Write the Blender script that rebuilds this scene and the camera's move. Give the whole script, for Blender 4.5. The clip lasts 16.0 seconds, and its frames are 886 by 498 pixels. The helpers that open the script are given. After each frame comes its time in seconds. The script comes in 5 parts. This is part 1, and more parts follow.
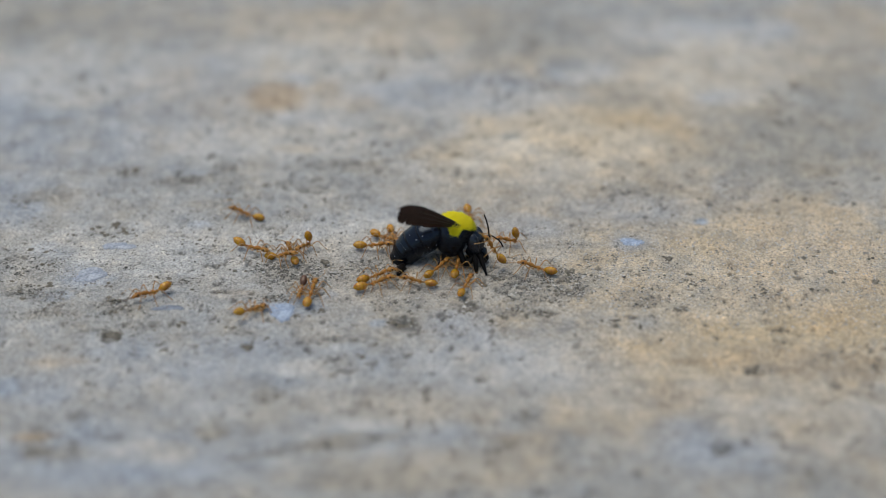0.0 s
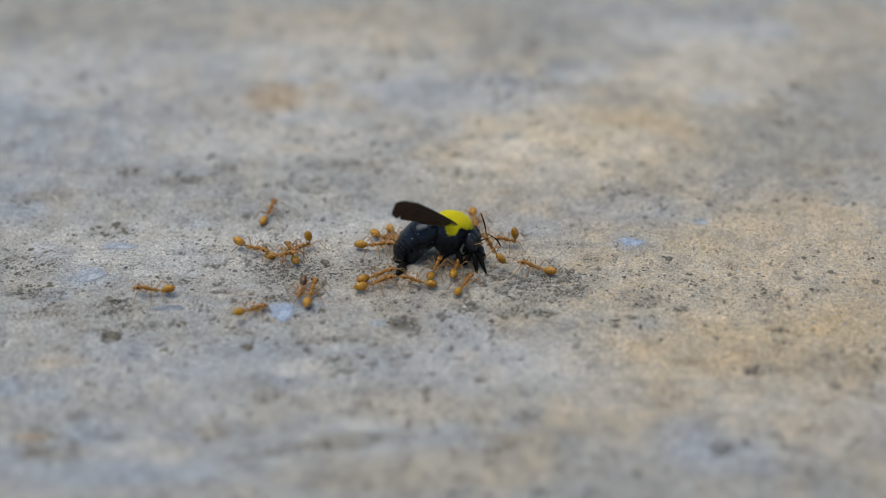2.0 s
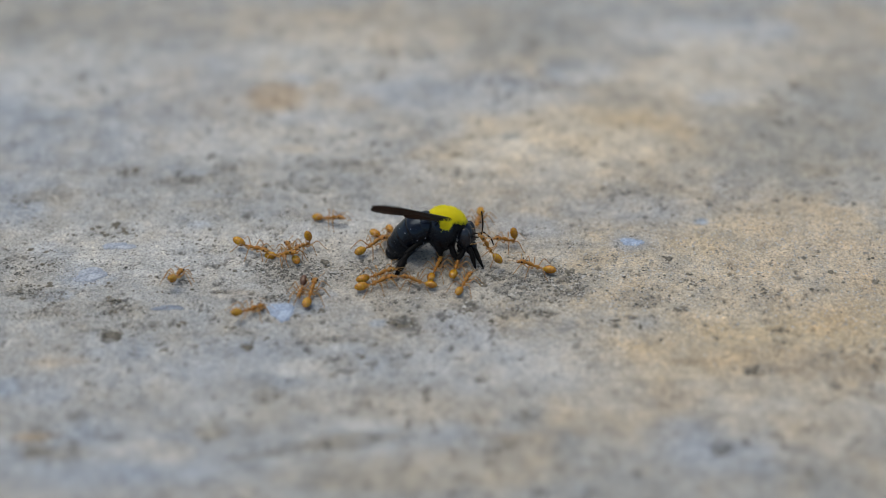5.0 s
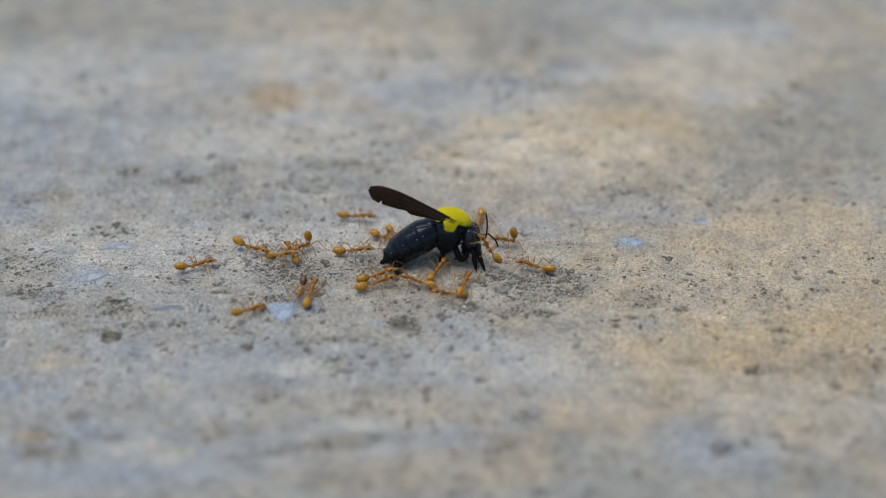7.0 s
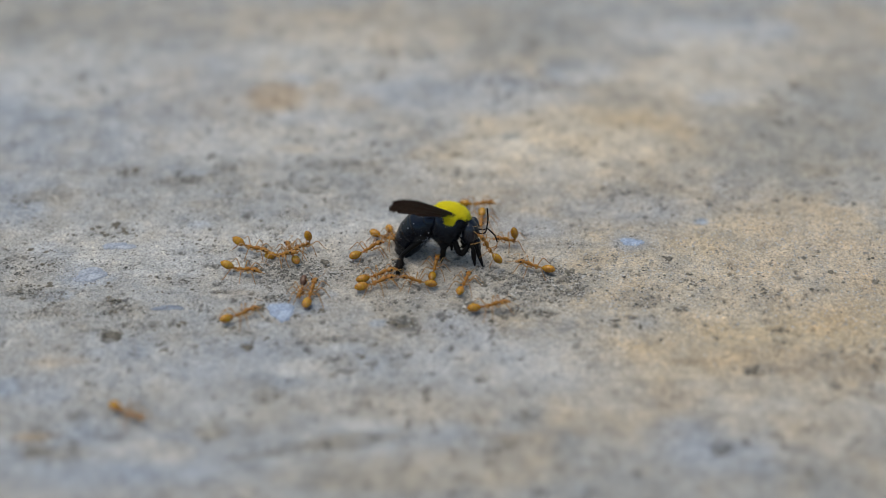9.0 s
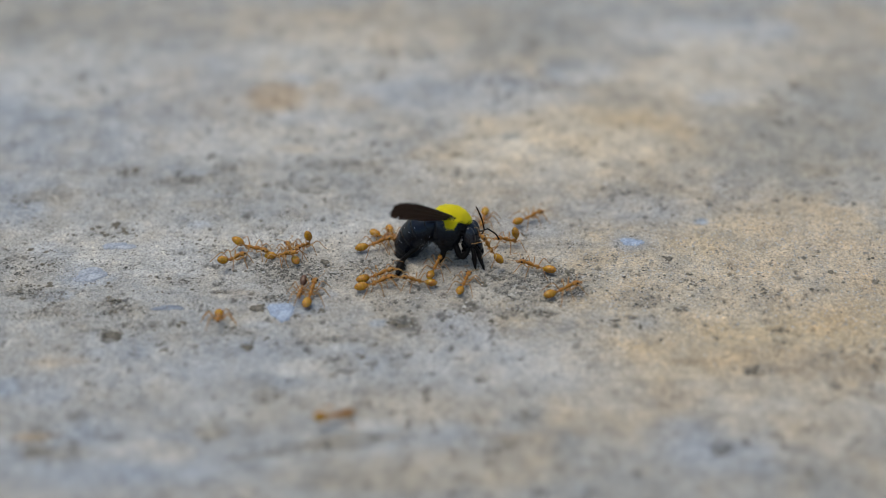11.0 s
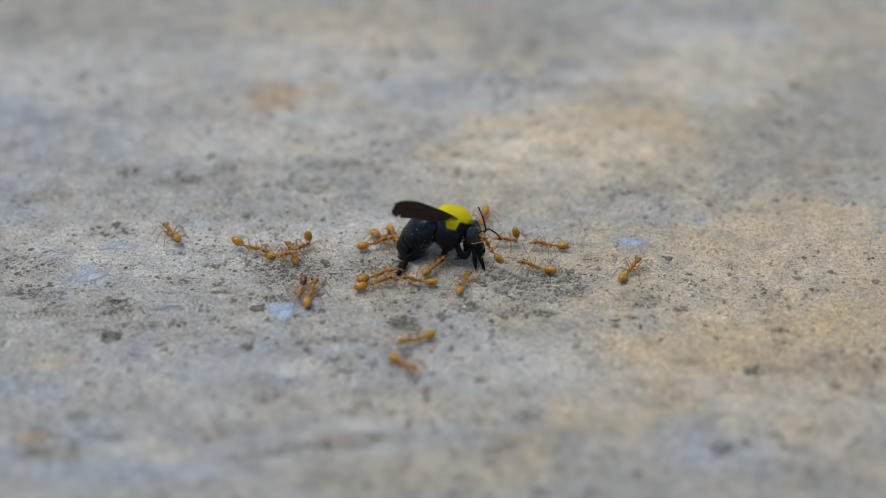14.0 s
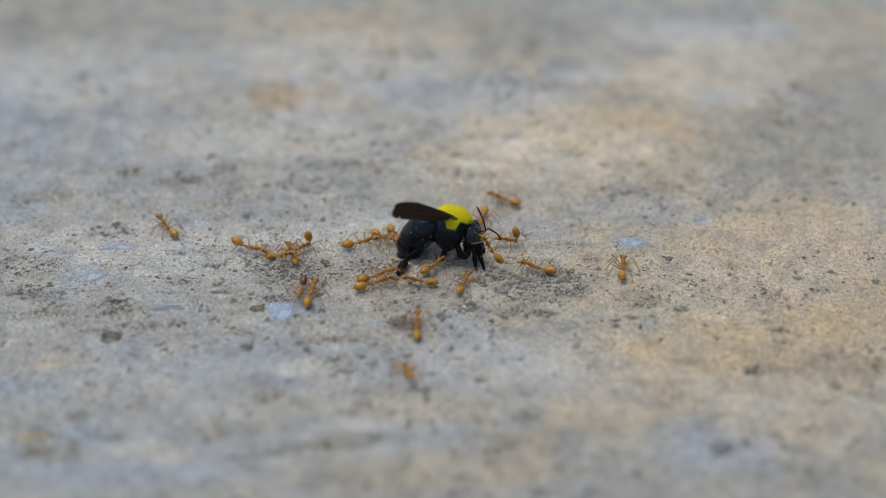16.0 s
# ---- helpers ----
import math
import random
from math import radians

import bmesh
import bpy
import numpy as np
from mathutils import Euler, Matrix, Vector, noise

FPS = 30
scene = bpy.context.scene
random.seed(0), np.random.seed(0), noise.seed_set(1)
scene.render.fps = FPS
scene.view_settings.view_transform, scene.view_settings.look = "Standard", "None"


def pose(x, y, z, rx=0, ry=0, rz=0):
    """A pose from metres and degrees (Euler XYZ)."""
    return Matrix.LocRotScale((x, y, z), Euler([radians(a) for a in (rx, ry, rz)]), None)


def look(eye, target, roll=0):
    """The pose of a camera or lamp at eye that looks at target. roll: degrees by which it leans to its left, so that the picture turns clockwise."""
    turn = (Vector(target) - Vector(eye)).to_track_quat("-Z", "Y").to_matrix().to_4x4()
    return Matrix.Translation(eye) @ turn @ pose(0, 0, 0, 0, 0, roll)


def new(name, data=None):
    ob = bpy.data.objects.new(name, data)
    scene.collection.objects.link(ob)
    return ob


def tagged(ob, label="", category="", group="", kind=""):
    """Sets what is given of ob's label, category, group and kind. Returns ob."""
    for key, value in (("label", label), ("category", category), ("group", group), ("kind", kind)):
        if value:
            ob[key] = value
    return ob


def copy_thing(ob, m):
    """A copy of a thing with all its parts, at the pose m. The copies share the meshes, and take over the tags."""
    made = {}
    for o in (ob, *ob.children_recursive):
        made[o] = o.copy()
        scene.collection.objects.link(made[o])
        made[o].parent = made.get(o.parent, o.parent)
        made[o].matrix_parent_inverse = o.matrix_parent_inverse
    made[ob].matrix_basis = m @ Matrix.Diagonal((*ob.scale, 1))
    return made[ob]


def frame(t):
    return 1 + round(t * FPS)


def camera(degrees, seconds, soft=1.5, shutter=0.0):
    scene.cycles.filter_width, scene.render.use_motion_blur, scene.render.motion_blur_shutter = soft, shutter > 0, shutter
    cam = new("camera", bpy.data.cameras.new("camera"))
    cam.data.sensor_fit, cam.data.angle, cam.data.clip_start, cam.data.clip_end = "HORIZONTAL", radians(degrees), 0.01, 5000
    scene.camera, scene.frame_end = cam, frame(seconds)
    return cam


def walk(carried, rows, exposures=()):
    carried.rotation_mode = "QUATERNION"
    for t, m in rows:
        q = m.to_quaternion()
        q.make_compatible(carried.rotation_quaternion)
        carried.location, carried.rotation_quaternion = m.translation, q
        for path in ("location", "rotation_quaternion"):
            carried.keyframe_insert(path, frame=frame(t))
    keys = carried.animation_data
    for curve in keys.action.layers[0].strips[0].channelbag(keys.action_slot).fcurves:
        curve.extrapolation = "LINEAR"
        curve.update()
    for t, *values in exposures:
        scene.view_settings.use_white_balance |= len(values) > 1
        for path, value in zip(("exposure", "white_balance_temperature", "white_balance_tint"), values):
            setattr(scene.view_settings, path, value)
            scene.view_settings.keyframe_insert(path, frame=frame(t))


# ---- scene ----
cam = camera(28, 16.0, 0.9, 0.4)
EYE = (0.0, -0.32964, 0.21407)
walk(cam, [(0.0, look(EYE, (0, 0, 0))), (16.0, look(EYE, (0, 0, 0)))], [(0.0, 0.40, 6900, 5), (16.0, 0.40, 6900, 5)])
cam.data.dof.use_dof = True
cam.data.dof.focus_distance = 0.386
cam.data.dof.aperture_fstop = 4.7
cam.data.dof.aperture_blades = 7

MM = 0.001

# ---- sky and light: open shade under a bright hazy sky ----
world = bpy.data.worlds.new("sky")
scene.world = world
world.use_nodes = True
wn = world.node_tree.nodes
sky = wn.new("ShaderNodeTexSky")
sky.sky_type = "NISHITA"
sky.sun_disc = False
sky.sun_elevation, sky.sun_rotation = radians(76), radians(-82)
sky.dust_density = 2.0
wn["Background"].inputs["Strength"].default_value = 0.13
world.node_tree.links.new(sky.outputs["Color"], wn["Background"].inputs["Color"])
sun = new("sun", bpy.data.lights.new("sun", "SUN"))
sun.data.energy, sun.data.angle, sun.data.color = 1.2, radians(42), (1.0, 0.95, 0.87)
sun.matrix_world = look((-0.237, 0.032, 0.971), (0, 0, 0))


# ---- materials ----
def material(name, colour, rough=0.5, metal=0.0, coat=0.0, sub=0.0):
    m = bpy.data.materials.new(name)
    m.use_nodes = True
    b = m.node_tree.nodes["Principled BSDF"]
    b.inputs["Base Color"].default_value = (*colour, 1)
    b.inputs["Roughness"].default_value = rough
    b.inputs["Metallic"].default_value = metal
    b.inputs["Coat Weight"].default_value = coat
    b.inputs["Coat Roughness"].default_value = 0.15
    b.inputs["Subsurface Weight"].default_value = sub
    b.inputs["Subsurface Radius"].default_value = (0.0008, 0.0004, 0.0001)
    b.inputs["Subsurface Scale"].default_value = 1.0
    return m, m.node_tree.nodes, m.node_tree.links, b


def noise_node(n, l, scale, detail=4.0, rough=0.6, kind="Object"):
    c = n.new("ShaderNodeTexCoord")
    t = n.new("ShaderNodeTexNoise")
    t.inputs["Scale"].default_value, t.inputs["Detail"].default_value, t.inputs["Roughness"].default_value = scale, detail, rough
    l.new(c.outputs[kind], t.inputs["Vector"])
    return t.outputs["Fac"]


def ramp(n, l, fac, *stops):
    r = n.new("ShaderNodeValToRGB")
    for i, (p, c) in enumerate(stops):
        e = r.color_ramp.elements[i] if i < 2 else r.color_ramp.elements.new(p)
        e.position, e.color = p, (*c, 1)
    l.new(fac, r.inputs["Fac"])
    return r.outputs["Color"]


def mixed(n, l, fac, a, b, way="MIX"):
    m = n.new("ShaderNodeMix")
    m.data_type, m.blend_type = "RGBA", way
    for s, v in ((m.inputs["Factor"], fac), (m.inputs["A"], a), (m.inputs["B"], b)):
        if isinstance(v, (int, float)):
            s.default_value = v
        elif isinstance(v, tuple):
            s.default_value = (*v, 1)
        else:
            l.new(v, s)
    return m.outputs["Result"]


def bump(n, l, b, height, strength, distance):
    k = n.new("ShaderNodeBump")
    k.inputs["Strength"].default_value, k.inputs["Distance"].default_value = strength, distance
    l.new(height, k.inputs["Height"])
    l.new(k.outputs["Normal"], b.inputs["Normal"])


def speckled(name, base, other, scale, rough, relief=0.3, depth=0.0001, coat=0.0, sub=0.0, gloss=0.5, grainy=0.35, tint=None):
    m, n, l, b = material(name, base, rough, 0.0, coat, sub)
    b.inputs["Specular IOR Level"].default_value = gloss
    if tint:
        b.inputs["Specular Tint"].default_value = (*tint, 1)
    f = noise_node(n, l, scale)
    g = noise_node(n, l, scale * 5)
    c = mixed(n, l, ramp(n, l, f, (0.35, (0, 0, 0)), (0.65, (1, 1, 1))), base, other)
    c = mixed(n, l, grainy, c, ramp(n, l, g, (0.3, (0.55, 0.55, 0.55)), (0.7, (1.3, 1.3, 1.3))), "MULTIPLY")
    l.new(c, b.inputs["Base Color"])
    bump(n, l, b, g, relief, depth)
    return m


def banded(m):
    """Darker brown bands across a body that lies along x."""
    n, l = m.node_tree.nodes, m.node_tree.links
    b = n["Principled BSDF"]
    under = b.inputs["Base Color"].links[0].from_socket
    w = n.new("ShaderNodeTexWave")
    w.wave_type, w.bands_direction = "BANDS", "X"
    w.inputs["Scale"].default_value, w.inputs["Distortion"].default_value, w.inputs["Detail"].default_value = 398, 0.6, 1.0
    w.inputs["Phase Offset"].default_value = 1.5
    c = n.new("ShaderNodeTexCoord")
    l.new(c.outputs["Object"], w.inputs["Vector"])
    share = ramp(n, l, w.outputs["Fac"], (0.55, (0, 0, 0)), (0.95, (0.34, 0.34, 0.34)))
    l.new(mixed(n, l, share, under, (0.17, 0.062, 0.006)), b.inputs["Base Color"])


def concrete():
    m, n, l, b = material("weathered_concrete", (0.36, 0.35, 0.33), 0.9)
    def layer(name):
        a = n.new("ShaderNodeAttribute")
        a.attribute_name = name
        return a.outputs["Fac"]
    coarse = noise_node(n, l, 55, 6, 0.65)
    hue = noise_node(n, l, 95, 5, 0.62)
    blotch = noise_node(n, l, 150, 5, 0.62)
    mid = noise_node(n, l, 420, 4, 0.65)
    fine = noise_node(n, l, 950, 4, 0.7)
    grain = noise_node(n, l, 2300, 3, 0.6)
    c = ramp(n, l, coarse, (0.32, (0.325, 0.325, 0.315)), (0.68, (0.45, 0.44, 0.415)))
    # warm and pale layers carry stains and painted sun; grey, blotches and painted shade
    c = mixed(n, l, layer("ochre"), c, (0.515, 0.412, 0.272))
    c = mixed(n, l, layer("blue"), c, (0.33, 0.37, 0.425))
    c = mixed(n, l, layer("pale"), c, (0.70, 0.655, 0.575))
    c = mixed(n, l, layer("russet"), c, (0.40, 0.285, 0.165))
    c = mixed(n, l, layer("grey"), c, (0.30, 0.295, 0.27))
    c = mixed(n, l, layer("dark"), c, (0.315, 0.30, 0.265))
    c = mixed(n, l, 0.55, c, ramp(n, l, hue, (0.34, (0.87, 0.93, 1.02)), (0.5, (1.0, 1.0, 1.0)), (0.66, (1.14, 1.04, 0.90))), "MULTIPLY")
    c = mixed(n, l, 0.68, c, ramp(n, l, blotch, (0.33, (0.72, 0.72, 0.72)), (0.5, (1.0, 1.0, 1.0)), (0.67, (1.26, 1.25, 1.23))), "MULTIPLY")
    c = mixed(n, l, 0.52, c, ramp(n, l, mid, (0.3, (0.70, 0.70, 0.70)), (0.7, (1.25, 1.24, 1.22))), "MULTIPLY")
    c = mixed(n, l, 0.48, c, ramp(n, l, fine, (0.38, (0.58, 0.58, 0.59)), (0.5, (1.0, 1.0, 1.0)), (0.62, (1.34, 1.32, 1.28))), "MULTIPLY")
    c = mixed(n, l, 0.5, c, ramp(n, l, grain, (0.40, (0.58, 0.58, 0.59)), (0.5, (1.0, 1.0, 1.0)), (0.60, (1.36, 1.34, 1.30))), "MULTIPLY")

    def specks(scale, spread, threshold, share, colour, pull=0.13):
        # dark grains that gather in clumps and in the dirty patches
        clump = n.new("ShaderNodeMath")
        clump.operation = "MULTIPLY_ADD"
        clump.inputs[1].default_value = 0.34
        l.new(noise_node(n, l, spread, 3, 0.6), clump.inputs[0])
        l.new(noise_node(n, l, scale, 2, 0.55), clump.inputs[2])
        dirt = n.new("ShaderNodeMath")
        dirt.operation = "MULTIPLY_ADD"
        dirt.inputs[1].default_value = pull
        l.new(layer("dark"), dirt.inputs[0])
        l.new(clump.outputs[0], dirt.inputs[2])
        return mixed(n, l, ramp(n, l, dirt.outputs[0], (threshold, (0, 0, 0)), (threshold + 0.05, (share, share, share))), c, colour)

    c = specks(330, 70, 0.935, 0.7, (0.13, 0.12, 0.105), 0.20)
    c = specks(720, 90, 0.872, 0.8, (0.085, 0.08, 0.072))
    c = specks(1300, 120, 0.875, 0.8, (0.075, 0.07, 0.065))
    c = mixed(n, l, layer("pit"), c, (0.085, 0.08, 0.07))
    l.new(c, b.inputs["Base Color"])
    h = n.new("ShaderNodeMath")
    h.operation = "MULTIPLY_ADD"
    h.inputs[1].default_value = 0.5
    l.new(grain, h.inputs[0])
    l.new(fine, h.inputs[2])
    bump(n, l, b, h.outputs[0], 1.0, 0.0009)
    return m


CONCRETE = concrete()
BLUE_STONE = speckled("pale_blue_stone", (0.245, 0.305, 0.405), (0.33, 0.385, 0.475), 330, 0.85, 0.9, 0.0003, 0.0, 0.0, 0.5, 0.9)
SLATE = speckled("slate_stone", (0.16, 0.18, 0.215), (0.235, 0.26, 0.30), 330, 0.85, 0.9, 0.0003, 0.0, 0.0, 0.5, 0.9)
GREY_STONE = speckled("blue_grey_stone", (0.25, 0.28, 0.33), (0.40, 0.42, 0.455), 330, 0.9, 0.9, 0.0004, 0.0, 0.0, 0.5, 0.9)
DARK_STONE = speckled("dark_grit_stone", (0.09, 0.08, 0.062), (0.21, 0.185, 0.145), 900, 0.85, 0.6, 0.0002)


def grain_shades(name, *stops):
    """Every grain of the mesh takes its own shade."""
    m, n, l, b = material(name, (0.3, 0.3, 0.3), 0.9)
    g = n.new("ShaderNodeNewGeometry")
    c = ramp(n, l, g.outputs["Random Per Island"], *stops)
    f = noise_node(n, l, 2600, 3, 0.6)
    l.new(mixed(n, l, 0.5, c, ramp(n, l, f, (0.35, (0.6, 0.6, 0.6)), (0.65, (1.3, 1.3, 1.3))), "MULTIPLY"), b.inputs["Base Color"])
    return m


PALE_GRIT = grain_shades("pale_sand_grit", (0.0, (0.20, 0.19, 0.17)), (0.25, (0.33, 0.315, 0.29)), (0.7, (0.43, 0.415, 0.385)), (1.0, (0.58, 0.555, 0.51)))
DARK_GRIT = grain_shades("dark_grit", (0.0, (0.06, 0.056, 0.048)), (0.45, (0.15, 0.14, 0.122)), (0.75, (0.29, 0.275, 0.245)), (1.0, (0.5, 0.48, 0.44)))
AMBER = speckled("amber_chitin", (0.22, 0.088, 0.011), (0.35, 0.16, 0.026), 900, 0.30, 0.25, 0.00008, 0.0, 0.25, 0.3, 0.6)
GASTER = speckled("honey_chitin", (0.44, 0.232, 0.012), (0.25, 0.10, 0.009), 420, 0.2, 0.15, 0.00005, 0.0, 0.6, 0.45)
banded(GASTER)
LIMB = speckled("amber_limb_chitin", (0.25, 0.115, 0.025), (0.38, 0.21, 0.065), 700, 0.45, 0.1, 0.00003, 0.0, 0.2)
BROWN = speckled("brown_chitin", (0.07, 0.027, 0.010), (0.11, 0.045, 0.016), 900, 0.4, 0.15, 0.00005, 0.1)
ANT_EYE = material("ant_eye", (0.02, 0.012, 0.01), 0.25)[0]
BLACK = speckled("blue_black_chitin", (0.002, 0.003, 0.005), (0.004, 0.005, 0.009), 420, 0.17, 0.5, 0.00006, 0.0, 0.0, 0.3, 0.35, (0.66, 0.80, 1.0))
BLACK_HAIR = speckled("black_hair", (0.006, 0.006, 0.007), (0.014, 0.013, 0.013), 900, 0.6, 0.1, 0.0001, 0.0, 0.0, 0.15)
YELLOW = speckled("yellow_pile", (0.84, 0.73, 0.004), (0.90, 0.80, 0.012), 900, 0.75, 0.6, 0.0003)
BEE_EYE = speckled("slate_eye", (0.005, 0.007, 0.012), (0.009, 0.012, 0.02), 2500, 0.2, 0.06, 0.00002, 0.0, 0.0, 0.45)
PALE_HAIR = speckled("pale_grey_hair", (0.30, 0.31, 0.33), (0.46, 0.46, 0.46), 900, 0.6, 0.1, 0.0001)
DUST_GLINT = speckled("grey_dust_glint", (0.10, 0.11, 0.13), (0.24, 0.25, 0.28), 2500, 0.7, 0.1, 0.0001)
WING = speckled("smoky_brown_wing", (0.022, 0.010, 0.007), (0.036, 0.017, 0.011), 400, 0.45, 0.3, 0.00008, 0.0, 0.0, 0.15)
VEIN = material("dark_wing_vein", (0.012, 0.007, 0.005), 0.5)[0]
LEG_BLACK = speckled("dark_leg", (0.003, 0.003, 0.003), (0.008, 0.006, 0.005), 700, 0.45, 0.3, 0.00008, 0.0, 0.0, 0.08)


# ---- mesh helpers, all in millimetres ----
def finish(name, bm, mat, smooth=True):
    bmesh.ops.scale(bm, vec=(MM, MM, MM), verts=bm.verts)
    bmesh.ops.recalc_face_normals(bm, faces=bm.faces)
    for f in bm.faces:
        f.smooth = smooth
    me = bpy.data.meshes.new(name)
    bm.to_mesh(me)
    bm.free()
    me.materials.append(mat)
    return me


def part(name, bm, mat, parent, label="", at=(0, 0, 0), smooth=True):
    ob = new(name, finish(name, bm, mat, smooth))
    ob.parent = parent
    ob.location = Vector(at) * MM
    return tagged(ob, label)


def tube(bm, path, radii, n=8):
    """A round body along a path; each radius is a number or (side, up)."""
    path = [Vector(p) for p in path]
    rings = []
    for i, p in enumerate(path):
        d = (path[min(i + 1, len(path) - 1)] - path[max(i - 1, 0)]).normalized()
        side = d.cross(Vector((0, 0, 1)))
        side = Vector((0, 1, 0)) if side.length < 0.05 else side.normalized()
        if side.y < 0:
            side = -side
        over = side.cross(d).normalized()
        r = radii[i]
        ry, rz = r if isinstance(r, tuple) else (r, r)
        rings.append([bm.verts.new(p + side * (ry * math.cos(a)) + over * (rz * math.sin(a))) for a in (k * math.tau / n for k in range(n))])
    for a, b in zip(rings, rings[1:]):
        for k in range(n):
            bm.faces.new((a[k], a[(k + 1) % n], b[(k + 1) % n], b[k]))
    bm.faces.new(rings[0])
    bm.faces.new(rings[-1])
    return bm


def blob(bm, centre, half, n=16, squeeze=1.0, turn=None):
    """An ellipsoid; squeeze narrows its front end."""
    made = bmesh.ops.create_uvsphere(bm, u_segments=n, v_segments=max(6, n * 2 // 3), radius=1.0)["verts"]
    for v in made:
        k = 1 + (squeeze - 1) * (v.co.x * 0.5 + 0.5)
        p = Vector((v.co.x * half[0], v.co.y * half[1] * k, v.co.z * half[2] * k))
        v.co = (turn @ p if turn else p) + Vector(centre)
    return bm


def smooth_path(points, steps=4):
    """Points along a soft curve through the given ones."""
    p = [Vector(q) for q in points]
    out = []
    for i in range(len(p) - 1):
        a, b, c, d = p[max(i - 1, 0)], p[i], p[i + 1], p[min(i + 2, len(p) - 1)]
        for k in range(steps):
            t = k / steps
            out.append(0.5 * ((2 * b) + (c - a) * t + (2 * a - 5 * b + 4 * c - d) * t * t + (3 * b - a - 3 * c + d) * t ** 3))
    return out + [p[-1]]


def taper(values, count):
    return [float(np.interp(i / (count - 1), np.linspace(0, 1, len(values)), values)) for i in range(count)]


def hair(bm, root, way, length, thick, droop=0.0):
    """One tapering hair of three sides."""
    way = way.normalized()
    a = way.orthogonal().normalized() * thick
    b = way.cross(a)
    foot = [bm.verts.new(root + a * math.cos(k) + b * math.sin(k)) for k in (0, 2.1, 4.2)]
    tip = bm.verts.new(root + way * length + Vector((0, 0, -droop * length)))
    for k in range(3):
        bm.faces.new((foot[k], foot[(k + 1) % 3], tip))


# ---- ground: one weathered concrete sheet out to the horizon ----
def value_noise(x, y, cell, seed):
    table = np.random.RandomState(seed).rand(512, 512)
    u, v = x / cell, y / cell
    i, j = np.floor(u).astype(int), np.floor(v).astype(int)
    f, g = u - i, v - j
    f, g = f * f * (3 - 2 * f), g * g * (3 - 2 * g)
    at = lambda a, b: table[a % 512, b % 512]
    return (at(i, j) * (1 - f) + at(i + 1, j) * f) * (1 - g) + (at(i, j + 1) * (1 - f) + at(i + 1, j + 1) * f) * g


def fractal(x, y, cell, seed, octaves=4, keep=0.55):
    total, amp, norm = 0, 1.0, 0
    for o in range(octaves):
        total = total + amp * value_noise(x + 131.7 * o, y - 57.3 * o, cell / 2 ** o, seed + o)
        norm += amp
        amp *= keep
    return total / norm


def axis(lo, hi, step, far):
    inner = list(np.arange(lo, hi, step))
    out, d, p = [], step, inner[-1]
    while p < far:
        d *= 1.35
        p += d
        out.append(p)
    pre, d, p = [], step, inner[0]
    while p > -far:
        d *= 1.35
        p -= d
        pre.append(p)
    return np.array(pre[::-1] + inner + out)


GX, GY = np.meshgrid(axis(-140, 140, 0.36, 60000), axis(-84, 146, 0.40, 60000))
LAYERS = {k: np.zeros(GX.shape) for k in ("ochre", "pale", "dark", "grey", "blue", "russet", "pit")}
EDGE = fractal(GX, GY, 14, 3, 5) - 0.5
BREAK = fractal(GX, GY, 3.2, 23, 4) - 0.5


def patch(layer, x, y, rx, ry, strength, lean=0, fray=1.0):
    """Paints a stain, sun dapple or patch of shade, its outline frayed by noise."""
    c, s = math.cos(radians(lean)), math.sin(radians(lean))
    u, v = ((GX - x) * c + (GY - y) * s) / rx, (-(GX - x) * s + (GY - y) * c) / ry
    d = np.sqrt(u * u + v * v) + fray * (1.5 * EDGE + (0.9 if layer in ("dark", "pit") else 0.5) * BREAK)
    w = np.clip((1.25 - d) / 0.7, 0, 1)
    L = LAYERS[layer]
    LAYERS[layer] = np.maximum(L, strength * w * w * (3 - 2 * w)) * 0.7 + 0.3 * np.clip(L + strength * w, 0, 1)


patch("russet", -42.7, 70.8, 7.9, 8.8, 0.62, 0, 0.7)
patch("ochre", -50.6, 67.2, 47.2, 18.0, 0.26, 0, 0.45)
patch("ochre", -22.3, 112.7, 46.5, 15.9, 0.42, 0, 0.45)
patch("ochre", -64.5, 64.2, 15.7, 6.6, 0.15, 0, 0.45)
# warm sun streak across the concrete, its light painted in ochre
patch("ochre", 31.6, 55.4, 31.2, 14.8, 0.62, 12, 0.45)
patch("ochre", 50.5, 48.4, 23.4, 12.6, 0.54, 0, 0.45)
patch("ochre", 15.8, 41.5, 25.8, 12.2, 0.54, 0, 0.45)
patch("ochre", 81.0, 87.4, 38.6, 14.5, 0.36, 0, 0.45)
patch("ochre", 110.7, 111.0, 21.7, 21.1, 0.36, 0, 0.45)
# sunlit ground on the right, its warmth painted in ochre
patch("ochre", 83.3, 0.2, 32.5, 16.1, 0.72, 0, 0.8)
patch("ochre", 77.5, -25.8, 23.6, 11.3, 0.90, 0, 0.8)
patch("ochre", 48.1, -13.2, 17.0, 13.0, 0.36, 0, 0.8)
patch("ochre", 60.3, -13.2, 48.6, 39.6, 0.36, 0, 0.8)
patch("ochre", 5.6, -8.8, 40.4, 31.2, 0.30, 0, 0.8)
patch("ochre", 53.3, -39.7, 27.4, 10.6, 0.42, 0, 0.8)
patch("russet", -78.4, -65.2, 4.9, 1.7, 0.66, 0, 0.45)
patch("ochre", -43.8, -17.5, 8.4, 2.5, 0.18, 0, 0.8)
patch("ochre", 1.7, -75.0, 27.3, 6.5, 0.42, 0, 0.45)
patch("ochre", 30.0, -60.8, 14.2, 5.2, 0.36, 0, 0.45)
